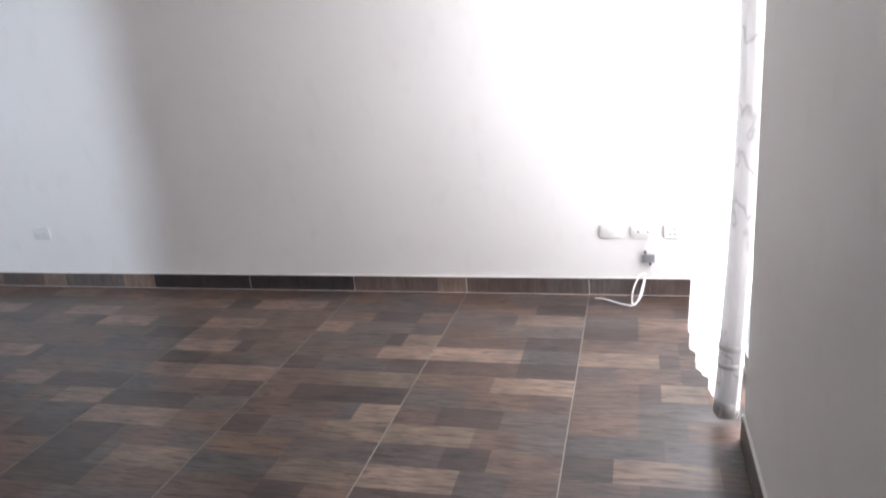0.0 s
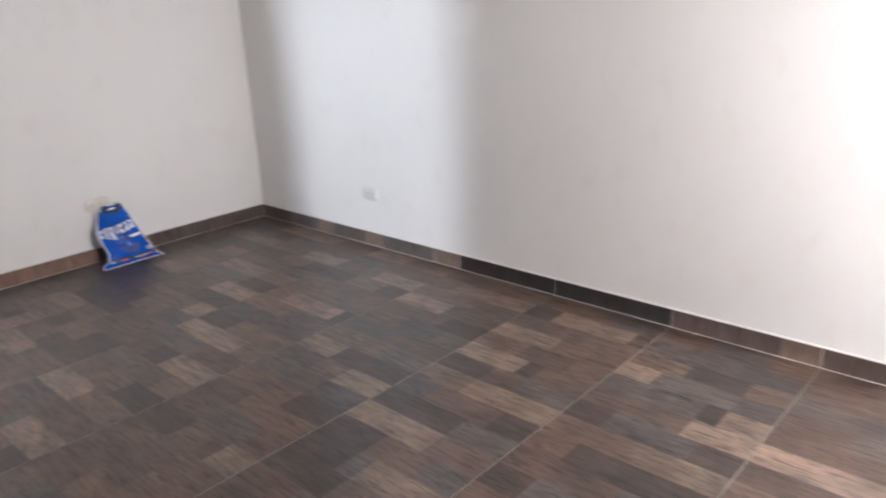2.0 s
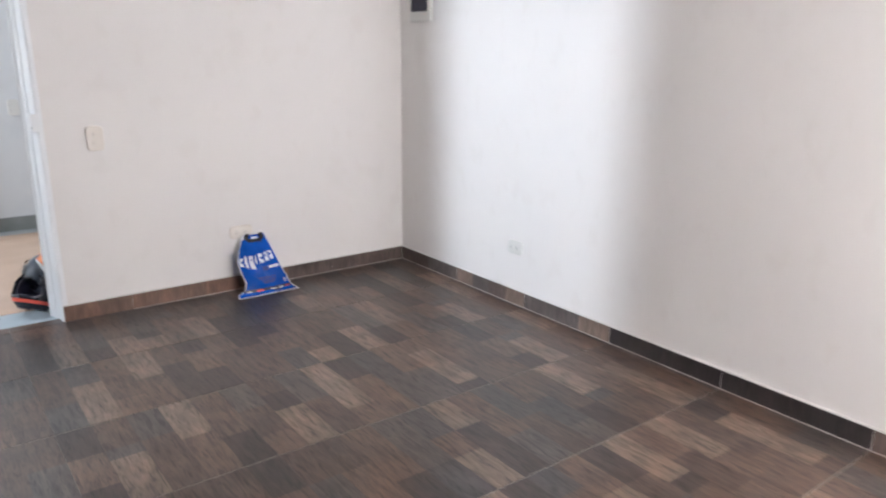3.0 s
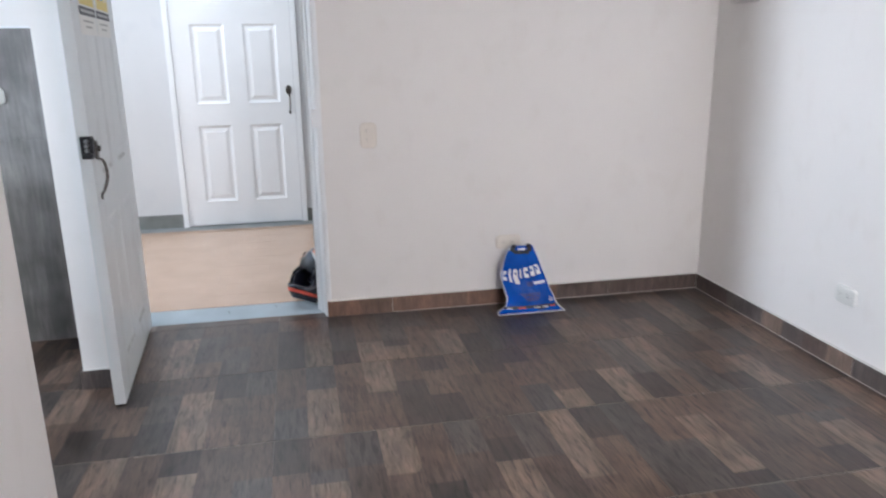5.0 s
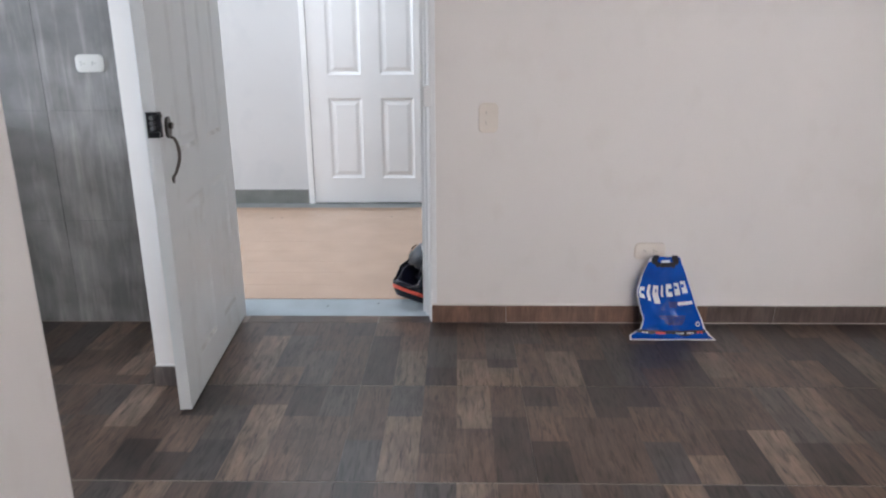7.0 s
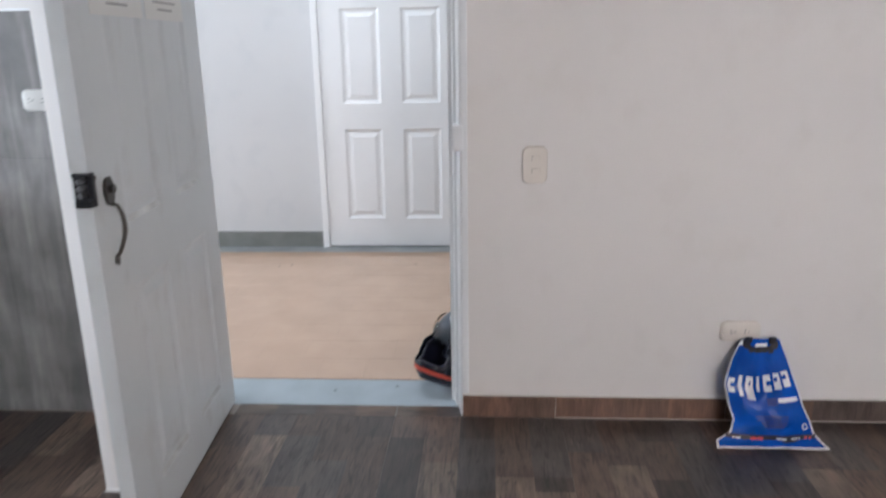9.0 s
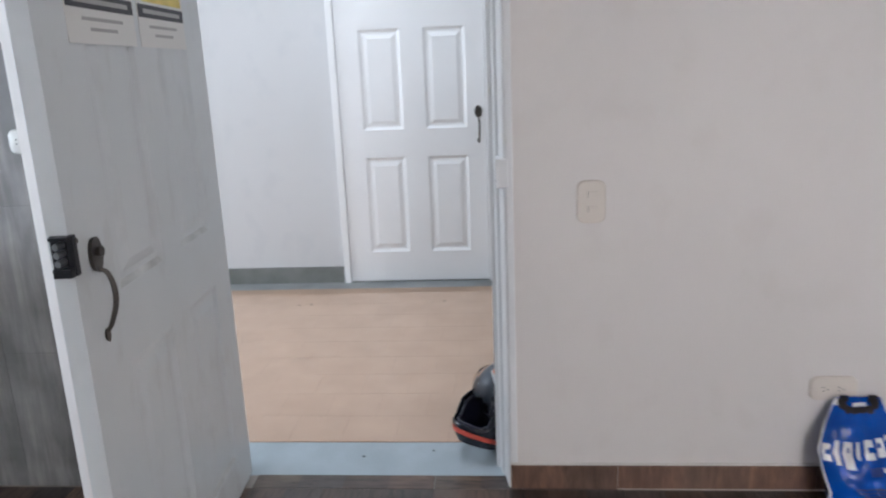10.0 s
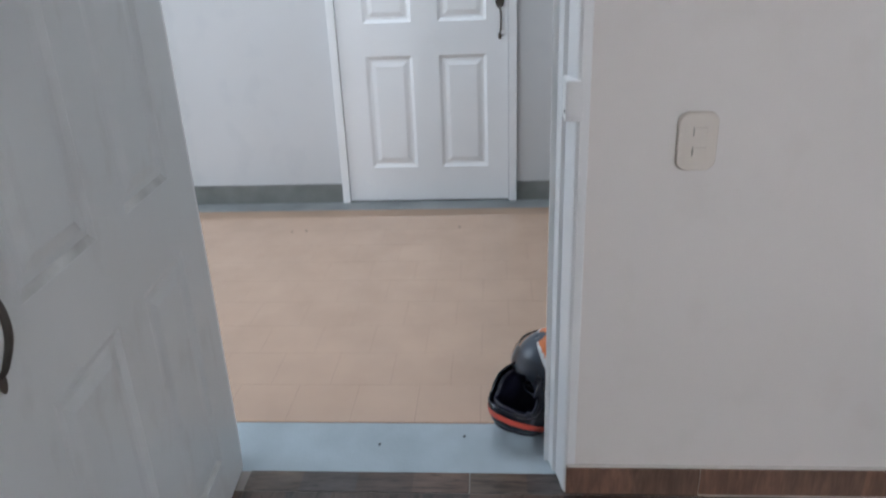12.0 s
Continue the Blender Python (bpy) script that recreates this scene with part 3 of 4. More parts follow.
part("floor_joint", boxes((WEST + SK_T + 0.0003, WEST + SK_T + 0.003, 1.54, NORTH - SK_T - 0.004, -0.001, 0.0018)), JOINT, bb_w)
for a, b in ((-3.60, FD0 - 0.046), (FD1 + 0.046, 3.0)):
    structure("baseboard", boxes((HALL_X + 0.0005, HALL_X + 0.013, a, b, 0, 0.105), bevel=0.002), HALLSKIRT, "dark grey painted skirting of the stair hall", "baseboard")

# ---- kitchen wall tiles ----
clad = tagged(part("trim", boxes((WEST + 0.0005, WEST + 0.012, SOUTH, 0.198, 1.428, 1.436)), FRAME), "grey wood-look wall tiles with a white edge strip", "wall tiles", kind="structure")
_kr = random.Random(11)
for z0, z1 in ((0.0, 0.476), (0.476, 0.952), (0.952, 1.428)):
    y = 0.198
    while y > SOUTH:
        y0 = max(SOUTH, y - 0.6)
        rows, yy = [], y
        while yy > y0 + 0.005:
            w = _kr.choice((0.1, 0.12, 0.15, 0.2))
            ya = max(y0, yy - w)
            k = _kr.uniform(0.91, 1.09)
            rows.append(((WEST + 0.0005, WEST + 0.010, ya + (0.001 if ya == y0 else 0), yy - (0.001 if yy == y else 0), z0 + 0.0003, z1 - 0.0003), (0.265 * k, 0.256 * k, 0.252 * k)))
            yy = ya
        ob = new("wall_tile", tint_mesh("wall_tile", rows, CLAD))
        ob.parent = clad
        y = y0

counter = thing("kitchen_counter", "plain kitchen counter standing against the tiled wall", "counter")
part("base_cabinet", boxes((WEST + 0.012, -3.82, SOUTH + 0.002, -0.66, 0.0, 0.87), bevel=0.003), CEIL, counter)
part("worktop", boxes((WEST + 0.012, -3.79, SOUTH + 0.002, -0.64, 0.8705, 0.905), bevel=0.005), CEMENT, counter)

# ---- switches, outlets, breaker box ----


def plate(name, label, category, m, w, h, mat, holes=(), rockers=(), group="", round_share=0.28):
    """Wall plate in its own plane: x across, z up, y out of the wall."""
    t = thing(name, label, category, m, group)
    bm = bmesh.new()
    r = round_share * min(w, h)
    outline = []
    for cx, cz, a0 in ((w / 2 - r, h / 2 - r, 0), (-w / 2 + r, h / 2 - r, 90), (-w / 2 + r, -h / 2 + r, 180), (w / 2 - r, -h / 2 + r, 270)):
        for k in range(7):
            a = radians(a0 + 15 * k)
            outline.append((cx + r * math.cos(a), cz + r * math.sin(a)))
    prev = None
    for s, y in ((1.0, 0.0), (1.0, 0.006), (0.975, 0.0095), (0.93, 0.0112)):
        ring = [bm.verts.new((px * s, y, pz * (1 - (1 - s) * w / h))) for px, pz in outline]
        if prev:
            for k in range(len(ring)):
                bm.faces.new((prev[k], prev[(k + 1) % len(ring)], ring[(k + 1) % len(ring)], ring[k]))
        prev = ring
    bm.faces.new(prev)
    face = part("face_plate", bm, mat, t, smooth=35)
    for x, z, w2, h2 in rockers:
        part("rocker", boxes((x - w2 / 2, x + w2 / 2, 0.011, 0.0145, z - h2 / 2, z + h2 / 2), bevel=0.0018), mat, t)
        # darker strip that paints the faint shadow at one side of the rocker
        part("shade_strip", boxes((x + w2 / 2, x + w2 / 2 + 0.0016, 0.0108, 0.0122, z - h2 / 2, z + h2 / 2)), ROCKER_SHADE, t)
    for x, z, w2, h2 in holes:
        bm = bmesh.new()
        cyl(bm, 0.5, 1.0, Matrix.Translation((x, 0.0106, z)) @ Matrix.Rotation(radians(90), 4, "X") @ Matrix.Diagonal((w2, h2, 0.002, 1)), 12)
        part("socket_hole", bm, DARK, t)
    return t


def on_north(x, z):
    return pose(x, NORTH - 0.0004, z, 0, 0, 180)


def on_west(y, z):
    return pose(WEST + 0.0004, y, z, 0, 0, -90)


double = ((-0.026, 0, 0.0045, 0.0045), (-0.014, 0.006, 0.007, 0.003), (-0.014, -0.006, 0.007, 0.003), (0.02, 0, 0.0045, 0.0045), (0.032, 0.006, 0.007, 0.003), (0.032, -0.006, 0.007, 0.003))
plate("blank_plate", "white blank double wall plate above the skirting", "wall plate", on_north(-0.065, 0.315), 0.115, 0.068, PLASTIC_W, ((-0.016, 0, 0.006, 0.003), (0.018, 0, 0.006, 0.003)))
plate("coax_plate", "white wall plate with two round coaxial sockets", "wall plate", on_north(0.076, 0.313), 0.115, 0.068, PLASTIC_W, ((-0.021, -0.002, 0.0085, 0.0085), (0.021, -0.002, 0.0085, 0.0085)))
plate("surface_socket", "square white socket box with four holes", "outlet", on_north(0.207, 0.310), 0.082, 0.062, PLASTIC_W, ((-0.008, 0.012, 0.006, 0.008), (-0.008, -0.010, 0.007, 0.008), (0.012, -0.010, 0.007, 0.008), (-0.022, -0.001, 0.005, 0.005)), round_share=0.1)
plate("outlet", "pale double outlet on the white wall", "outlet", on_north(-3.262, 0.320), 0.115, 0.072, PLASTIC_W, double)
plate("light_switch", "ivory wall switch with two rockers beside the door", "switch", on_west(1.450, 0.918), 0.082, 0.124, PLASTIC, (), ((-0.004, 0.022, 0.026, 0.018), (-0.004, -0.020, 0.026, 0.018)))
plate("outlet", "ivory double outlet half hidden behind the bag", "outlet", on_west(2.165, 0.337), 0.135, 0.075, PLASTIC, double)
plate("kitchen_outlet", "white double outlet on the grey wall tiles", "outlet", pose(WEST + 0.0104, -0.190, 1.145, 0, 0, -90), 0.115, 0.072, PLASTIC_W, double)
plate("hall_switch", "white wall switch beside the hall door", "switch", pose(HALL_X + 0.0004, 1.375, 0.92, 0, 0, -90), 0.078, 0.118, PLASTIC_W, (), ((0, 0.024, 0.03, 0.018), (0, -0.024, 0.03, 0.018)))

breaker = thing("breaker_box", "white breaker box with a smoked window", "breaker box", on_north(-4.148, 1.516))
bm = boxes((-0.108, 0.108, 0.0, 0.022, 0.0, 0.27), bevel=0.008)
part("box_frame", bm, PLASTIC_W, breaker)
SMOKE = solid("smoked_plastic", (0.03, 0.028, 0.05), 0.18)
part("smoked_window", boxes((-0.078, 0.085, 0.020, 0.028, 0.058, 0.215), bevel=0.004), SMOKE, breaker, "dark smoked plastic window")
part("latch", boxes((-0.065, -0.04, 0.021, 0.025, 0.036, 0.046)), PLASTIC, breaker)

# ---- splitter and cable by the balcony ----
WIRE = solid("white_cable_sheath", (0.82, 0.82, 0.81), 0.45)
STEEL = solid("splitter_steel", (0.42, 0.43, 0.44), 0.35, 0.8)
splitter = thing("cable_splitter", "small grey metal coaxial splitter hanging under the plate", "cable splitter", pose(0.101, NORTH - 0.014, 0.186))
part("splitter_body", boxes((-0.028, 0.028, -0.011, 0.009, -0.020, 0.020), bevel=0.003), STEEL, splitter)
for x, z, s in ((-0.014, 0.028, 1), (0.008, -0.029, -1)):
    bm = bmesh.new()
    cyl(bm, 0.0045, 0.018, Matrix.Translation((x, 0, z)), 12)
    part("connector", bm, BRONZE, splitter)
cable = thing("coaxial_cable", "white coaxial cable looped loosely on the floor", "cable")
yw = NORTH - 0.02
bm = bmesh.new()
tube(bm, curve_points([(0.087, yw, 0.226), (0.089, yw - 0.004, 0.245), (0.105, yw - 0.012, 0.262), (0.10, NORTH - 0.012, 0.30)], 8), 0.0022, 8)
part("lead", bm, WIRE, cable, smooth=60)
bm = bmesh.new()
tube(bm, curve_points([(0.109, yw, 0.150), (0.118, yw - 0.006, 0.125), (0.145, yw - 0.008, 0.104), (0.20, yw, 0.100), (0.235, yw, 0.13), (0.236, NORTH - 0.006, 0.28)], 8), 0.0022, 8)
part("lead", bm, WIRE, cable, smooth=60)
bm = bmesh.new()
tube(bm, curve_points([(0.088, yw - 0.01, 0.115), (0.062, yw - 0.03, 0.11), (0.035, yw - 0.06, 0.06), (0.028, 3.16, 0.012), (0.04, 3.135, 0.006), (0.06, 3.17, 0.03), (0.085, yw - 0.02, 0.098), (0.07, 3.18, 0.035), (0.035, 3.137, 0.006), (0.0, 3.135, 0.005), (-0.045, 3.165, 0.005), (-0.10, 3.205, 0.005), (-0.14, 3.212, 0.005)], 8), 0.0036, 8)
part("loop", bm, WIRE, cable, smooth=60)

# ---- posters on the entry door ----
PAPER = paint("poster_paper", (0.74, 0.73, 0.70), 0.5, 0.03)
YELLOW = paint("poster_yellow", (0.72, 0.58, 0.16), 0.5, 0.12, 100, 0.05, 20)
INK = solid("poster_ink", (0.06, 0.06, 0.07), 0.6)
GREYINK = solid("poster_grey_ink", (0.42, 0.41, 0.40), 0.6)
TINTS = [solid("poster_red", (0.55, 0.12, 0.08)), solid("poster_green", (0.25, 0.42, 0.2)), solid("poster_blue", (0.25, 0.38, 0.5)), solid("poster_cream", (0.75, 0.7, 0.5))]
_pr = random.Random(3)


def poster(x0, x1, label):
    """Printed sheet glued on the door; coordinates run along the leaf from its hinge."""
    a0, a1, z0, z1 = x0, x1, 1.374, 1.87
    t = thing("poster", label, "poster", entry.matrix_world @ Matrix.Translation((0, 0.0006, 0)), "posters on the entry door")
    part("sheet", boxes((a0, a1, 0, 0.0012, z0, z1)), PAPER, t)
    part("picture", boxes((a0 + 0.012, a1 - 0.03, 0.0012, 0.0018, z0 + 0.105, z1 - 0.03)), YELLOW, t)
    part("caption_strip", boxes((a0 + 0.004, a1 - 0.004, 0.0012, 0.0020, z0 + 0.068, z0 + 0.098)), INK, t)
    part("text_line", boxes((a0 + 0.03, a1 - 0.03, 0.0020, 0.0024, z0 + 0.078, z0 + 0.088)), GREYINK, t)
    for k, (u, v) in enumerate(((0.2, 0.045), (0.3, 0.025))):
        part("text_line", boxes((a0 + u * (a1 - a0), a1 - u * (a1 - a0), 0.0012, 0.0016, z0 + v, z0 + v + 0.007)), GREYINK, t)
    for k in range(9):
        x, z = a0 + 0.03 + (k % 3) * 0.075 + _pr.uniform(0, 0.012), z0 + 0.125 + (k // 3) * 0.11 + _pr.uniform(0, 0.02)
        part("printed_block", boxes((x, x + _pr.uniform(0.035, 0.062), 0.0018, 0.0023, z, z + _pr.uniform(0.03, 0.075))), _pr.choice(TINTS), t)


poster(door_w - 0.425, door_w - 0.118, "yellow printed sheet with a black caption strip")
poster(door_w - 0.745, door_w - 0.45, "yellow printed sheet glued beside another")

# ---- blue shopping bag ----
BLUE = paint("blue_film", (0.0, 0.064, 0.38), 0.13, 0.22, 40, 0.1, 9)
BLUE.node_tree.nodes["Principled BSDF"].inputs["Specular IOR Level"].default_value = 0.25
WHITEFILM = solid("white_film", (0.78, 0.80, 0.82), 0.35)
BLACKFILM = solid("black_film", (0.012, 0.013, 0.03), 0.35)
NAVY = solid("navy_print", (0.002, 0.028, 0.20), 0.3)
REDPRINT = solid("red_print", (0.62, 0.05, 0.05), 0.4)
BAG_X, BAG_Y = WEST, 2.055
# height, distance from the wall, left and right edge
BAG_ROWS = ((0.002, 0.205, 0.0, 0.366), (0.010, 0.165, 0.008, 0.352), (0.030, 0.145, 0.055, 0.335), (0.07, 0.130, 0.068, 0.322), (0.11, 0.112, 0.056, 0.304), (0.18, 0.085, 0.042, 0.284), (0.25, 0.052, 0.070, 0.262), (0.315, 0.022, 0.108, 0.240))


def bag_at(u, v, out=0.0):
    """A point on the bag's front, u from left to right and v from the bottom up."""
    p = v * (len(BAG_ROWS) - 1)
    k = min(int(p), len(BAG_ROWS) - 2)
    f = p - k
    a, b = BAG_ROWS[k], BAG_ROWS[k + 1]
    z, dx, l, r = (a[i] + (b[i] - a[i]) * f for i in range(4))
    bulge = 0.032 * math.sin(math.pi * u) ** 0.8 * math.sin(math.pi * min(1, max(0, (v - 0.1) / 0.9))) ** 0.7
    crease = 0.009 * noise.noise((u * 4, v * 5, 2.0)) + 0.005 * noise.noise((u * 9, v * 12, 7.0)) + 0.002 * noise.noise((u * 21, v * 25, 3.0))
    return Vector((BAG_X + dx + bulge + crease * (0.3 + math.sin(math.pi * u)) + out, BAG_Y + l + (r - l) * u, max(0.0015, z + 0.25 * crease) + (0.6 * out if v < 0.2 else 0.0)))


def sheet(name, mat, parent, u0, u1, v0, v1, nu, nv, out, label="", depth=None):
    bm = bmesh.new()
    g = [[bm.verts.new(bag_at(u0 + (u1 - u0) * i / nu, v0 + (v1 - v0) * k / nv, out)) for i in range(nu + 1)] for k in range(nv + 1)]
    for k in range(nv):
        for i in range(nu):
            bm.faces.new((g[k][i], g[k][i + 1], g[k + 1][i + 1], g[k + 1][i]))
    if depth:
        # back of the bag, close to the wall
        bk = [[bm.verts.new((BAG_X + 0.014 if k > nv * 0.3 else max(BAG_X + 0.014, g[k][i].co.x - 0.02 - 0.1 * k / nv), 0.72 * g[k][i].co.y + 0.28 * (0.38 * g[k][0].co.y + 0.62 * g[k][nu].co.y), max(0.001, g[k][i].co.z - 0.001))) for i in range(nu + 1)] for k in range(nv + 1)]
        for k in range(nv):
            for i in range(nu):
                bm.faces.new((bk[k][i], bk[k + 1][i], bk[k + 1][i + 1], bk[k][i + 1]))
            bm.faces.new((g[k][0], g[k + 1][0], bk[k + 1][0], bk[k][0]))
            bm.faces.new((g[k][nu], bk[k][nu], bk[k + 1][nu], g[k + 1][nu]))
        for i in range(nu):
            bm.faces.new((g[0][i], bk[0][i], bk[0][i + 1], g[0][i + 1]))
            bm.faces.new((g[nv][i], g[nv][i + 1], bk[nv][i + 1], bk[nv][i]))
    return part(name, bm, mat, parent, label, smooth=60)


def stroke(name, mat, parent, path, width, out=0.0018):
    """A printed band of even width along a line on the bag."""
    bm = bmesh.new()
    pts = [bag_at(u, v, out) for u, v in path]
    prev = None
    for i, p in enumerate(pts):
        d = (pts[min(i + 1, len(pts) - 1)] - pts[max(i - 1, 0)]).normalized()
        s = d.cross(Vector((1, 0, 0.25))).normalized() * width / 2
        pair = (bm.verts.new(p + s), bm.verts.new(p - s))
        if prev:
            bm.faces.new((prev[0], prev[1], pair[1], pair[0]))
        prev = pair
    return part(name, bm, mat, parent)


bag = thing("shopping_bag", "blue plastic shopping bag with white edges leaning on the wall", "bag")
sheet("bag_body", BLUE, bag, 0, 1, 0, 1, 30, 42, 0.0, depth=True)
for u0, u1, v0, v1 in ((0, 0.022, 0, 1), (0.978, 1, 0, 1), (0.022, 0.978, 0, 0.035)):
    sheet("white_edge", WHITEFILM, bag, u0, u1, v0, v1, 2 if u1 - u0 < 0.5 else 30, 40 if v1 > 0.5 else 3, 0.0014)
handle_path = [(0.16, 0.995), (0.18, 0.965), (0.26, 0.94), (0.38, 0.932), (0.5, 0.93), (0.62, 0.932), (0.74, 0.94), (0.82, 0.965), (0.84, 0.995)]
HANDLE = solid("black_handle_plastic", (0.006, 0.006, 0.010), 0.6)
sheet("white_edge", WHITEFILM, bag, 0.36, 0.64, 0.958, 0.978, 6, 2, 0.0042)
sheet("white_edge", WHITEFILM, bag, 0.0, 0.11, 0.962, 1.0, 3, 3, 0.0020)
stroke("bag_handle", HANDLE, bag, [(u, v) for u, v in handle_path], 0.026, 0.003)
for u in (0.2, 0.8):
    c = bag_at(u, 0.995, 0.004)
    part("handle_lug", boxes((c.x - 0.004, c.x + 0.004, c.y - 0.012, c.y + 0.012, c.z - 0.022, c.z + 0.012), bevel=0.003), HANDLE, bag)
# big white mark, as plain upright blocks of uneven height with a thin gap between them
for u0, u1, low, high in ((0.03, 0.135, 0.0, 0.105), (0.165, 0.235, -0.03, 0.12), (0.26, 0.375, -0.06, 0.11), (0.40, 0.455, 0.0, 0.105), (0.485, 0.62, 0.0, 0.11), (0.645, 0.765, 0.0, 0.11), (0.79, 0.92, 0.0, 0.11)):
    base = 0.665 + 0.055 * u0
    sheet("printed_mark", WHITEFILM, bag, u0 + 0.008, u1 - 0.012, base + 0.8 * low, base + 0.86 * high, 5, 8, 0.0018)
for u0, u1, up in ((0.06, 0.135, 0.040), (0.295, 0.345, 0.045), (0.525, 0.62, 0.040), (0.645, 0.725, 0.055), (0.79, 0.875, 0.055)):
    base = 0.665 + 0.055 * u0
    sheet("printed_mark", BLUE, bag, u0 + 0.014, u1 - 0.012, base + 0.86 * up, base + 0.86 * up + 0.026, 4, 3, 0.0026)
sheet("printed_mark", WHITEFILM, bag, 0.66, 0.93, 0.618, 0.645, 8, 3, 0.0018)
sheet("printed_mark", NAVY, bag, 0.50, 0.64, 0.600, 0.650, 6, 3, 0.0016)
for v, a, b in ((0.50, 0.28, 0.72), (0.47, 0.3, 0.7), (0.44, 0.34, 0.68), (0.41, 0.36, 0.66), (0.385, 0.4, 0.63)):
    stroke("printed_line", NAVY, bag, [(a + (b - a) * i / 8, v) for i in range(9)], 0.007)
stroke("seal", WHITEFILM, bag, [(0.9 + 0.033 * math.cos(a * math.tau / 14), 0.37 + 0.03 * math.sin(a * math.tau / 14)) for a in range(15)], 0.004)
stroke("printed_band", BLACKFILM, bag, [(0.03 + 0.94 * i / 20, 0.215) for i in range(21)], 0.024, 0.0016)
for u, w, m in ((0.14, 0.05, WHITEFILM), (0.3, 0.035, REDPRINT), (0.37, 0.035, REDPRINT), (0.6, 0.05, WHITEFILM), (0.75, 0.05, WHITEFILM), (0.89, 0.04, REDPRINT)):
    stroke("printed_mark", m, bag, [(u - w + 2 * w * i / 4, 0.22) for i in range(5)], 0.010 if m is REDPRINT else 0.005, 0.0024)

# ---- helmets in the hall ----


def helmet(m, shell_mat, band_mat, label, visor_open, panel_mat=None, brow=0.48):
    """Full-face helmet: front along +x, crown up, about 0.26 m high."""
    t = thing("motorcycle_helmet", label, "helmet", m, "helmets by the entry")
    a, b, c = 0.155, 0.122, 0.132

    def shell_at(th, ph, s=1.0):
        z = math.sin(ph)
        chin = 0.10 * max(0, -z) * max(0, math.cos(th))
        return Vector((s * a * (math.cos(th) * math.cos(ph) + chin), s * b * math.sin(th) * math.cos(ph) * (1.0 - 0.10 * max(0, -z)), s * c * z))

    def in_opening(th, ph):
        th = (th + math.pi) % math.tau - math.pi
        return abs(th) < 1.05 * (1 - 0.25 * abs(ph - 0.05)) and -0.32 < ph < brow

    def surface(s, lo, hi, keep, n=48, k=26):
        bm = bmesh.new()
        g = [[bm.verts.new(shell_at(math.tau * i / n, lo + (hi - lo) * j / k, s)) for i in range(n)] for j in range(k + 1)]
        for j in range(k):
            for i in range(n):
                if keep(math.tau * (i + 0.5) / n, lo + (hi - lo) * (j + 0.5) / k):
                    bm.faces.new((g[j][i], g[j][(i + 1) % n], g[j + 1][(i + 1) % n], g[j + 1][i]))
        for v in [v for v in bm.verts if not v.link_faces]:
            bm.verts.remove(v)
        return bm

    sh = part("shell", surface(1.0, -0.95, 1.55, lambda th, ph: not in_opening(th, ph)), shell_mat, t, smooth=60)
    so = sh.modifiers.new("thickness", "SOLIDIFY")
    so.thickness, so.offset = 0.006, -1
    part("lining", surface(0.86, -0.95, 1.55, lambda th, ph: not in_opening(th, ph)), BLACKFILM, t, "black padded lining", smooth=60).modifiers.new("thickness", "SOLIDIFY").thickness = 0.012
    bm = surface(1.012, -0.62, -0.44, lambda th, ph: True, 48, 4)
    part("stripe", bm, band_mat, t, smooth=60)
    bm = bmesh.new()
    tube(bm, [shell_at(math.tau * i / 40, -0.95, 0.97) for i in range(41)], 0.007, 8)
    part("edge_rubber", bm, BLACKFILM, t, smooth=60)
    if panel_mat:
        for lo, hi in ((1.75, 2.9), (3.38, 4.53)):
            part("coloured_panel", surface(1.010, 0.12, 1.35, lambda th, ph: lo < th < hi, 48, 10), panel_mat, t, smooth=60)
        for lo, hi in ((1.56, 1.75), (4.53, 4.72)):
            part("pale_line", surface(1.014, 0.05, 1.35, lambda th, ph: lo < th < hi, 72, 6), WHITEFILM, t, smooth=60)
    if not visor_open:
        return t
    lift = radians(-38)
    bm = surface(1.02, -0.3, 0.5, lambda th, ph: abs((th + math.pi) % math.tau - math.pi) < 1.2, 48, 10)
    v = part("visor", bm, VISOR, t, "clear raised visor", smooth=60)
    v.matrix_local = Matrix.Rotation(lift, 4, "Y")
    for s in (-1, 1):
        bm = bmesh.new()
        cyl(bm, 0.02, 0.008, Matrix.Translation((0.02, s * 0.126, 0.02)) @ Matrix.Rotation(radians(90), 4, "X"), 20, 0.018)
        part("visor_hinge", bm, BLACKFILM, t, smooth=40)
    return t


VISOR, _n, _l, _b = material("clear_visor", 0.05, 0, (0.9, 0.86, 0.82))
_b.inputs["Transmission Weight"].default_value = 1.0
_b.inputs["IOR"].default_value = 1.08
BLACKSHELL = solid("black_shell", (0.010, 0.012, 0.022), 0.22)
GREYSHELL = solid("slate_grey_shell", (0.055, 0.068, 0.092), 0.3)
ORANGE = solid("orange_decal", (0.75, 0.22, 0.07), 0.4)
REDORANGE = solid("red_decal", (0.72, 0.10, 0.06), 0.4)
helmet(pose(-4.655, 1.126, 0.098, 0, -27, -48) @ Matrix.Scale(0.84, 4), BLACKSHELL, REDORANGE, "black full-face motorcycle helmet with a red stripe on the floor", False, None, 1.15)
helmet(pose(-4.700, 1.203, 0.188, -10, 30, -100) @ Matrix.Scale(0.8, 4), GREYSHELL, BLACKFILM, "slate grey motorcycle helmet with orange panels resting on another", True, ORANGE)

# ---- bottle on the kitchen floor ----
TEAL = solid("teal_liquid_plastic", (0.02, 0.22, 0.25), 0.25)
bottle = thing("cleaner_bottle", "teal plastic cleaner bottle with a yellow cap on the floor", "bottle", pose(-4.325, -0.600, 0.0))
bm = bmesh.new()
prev = None
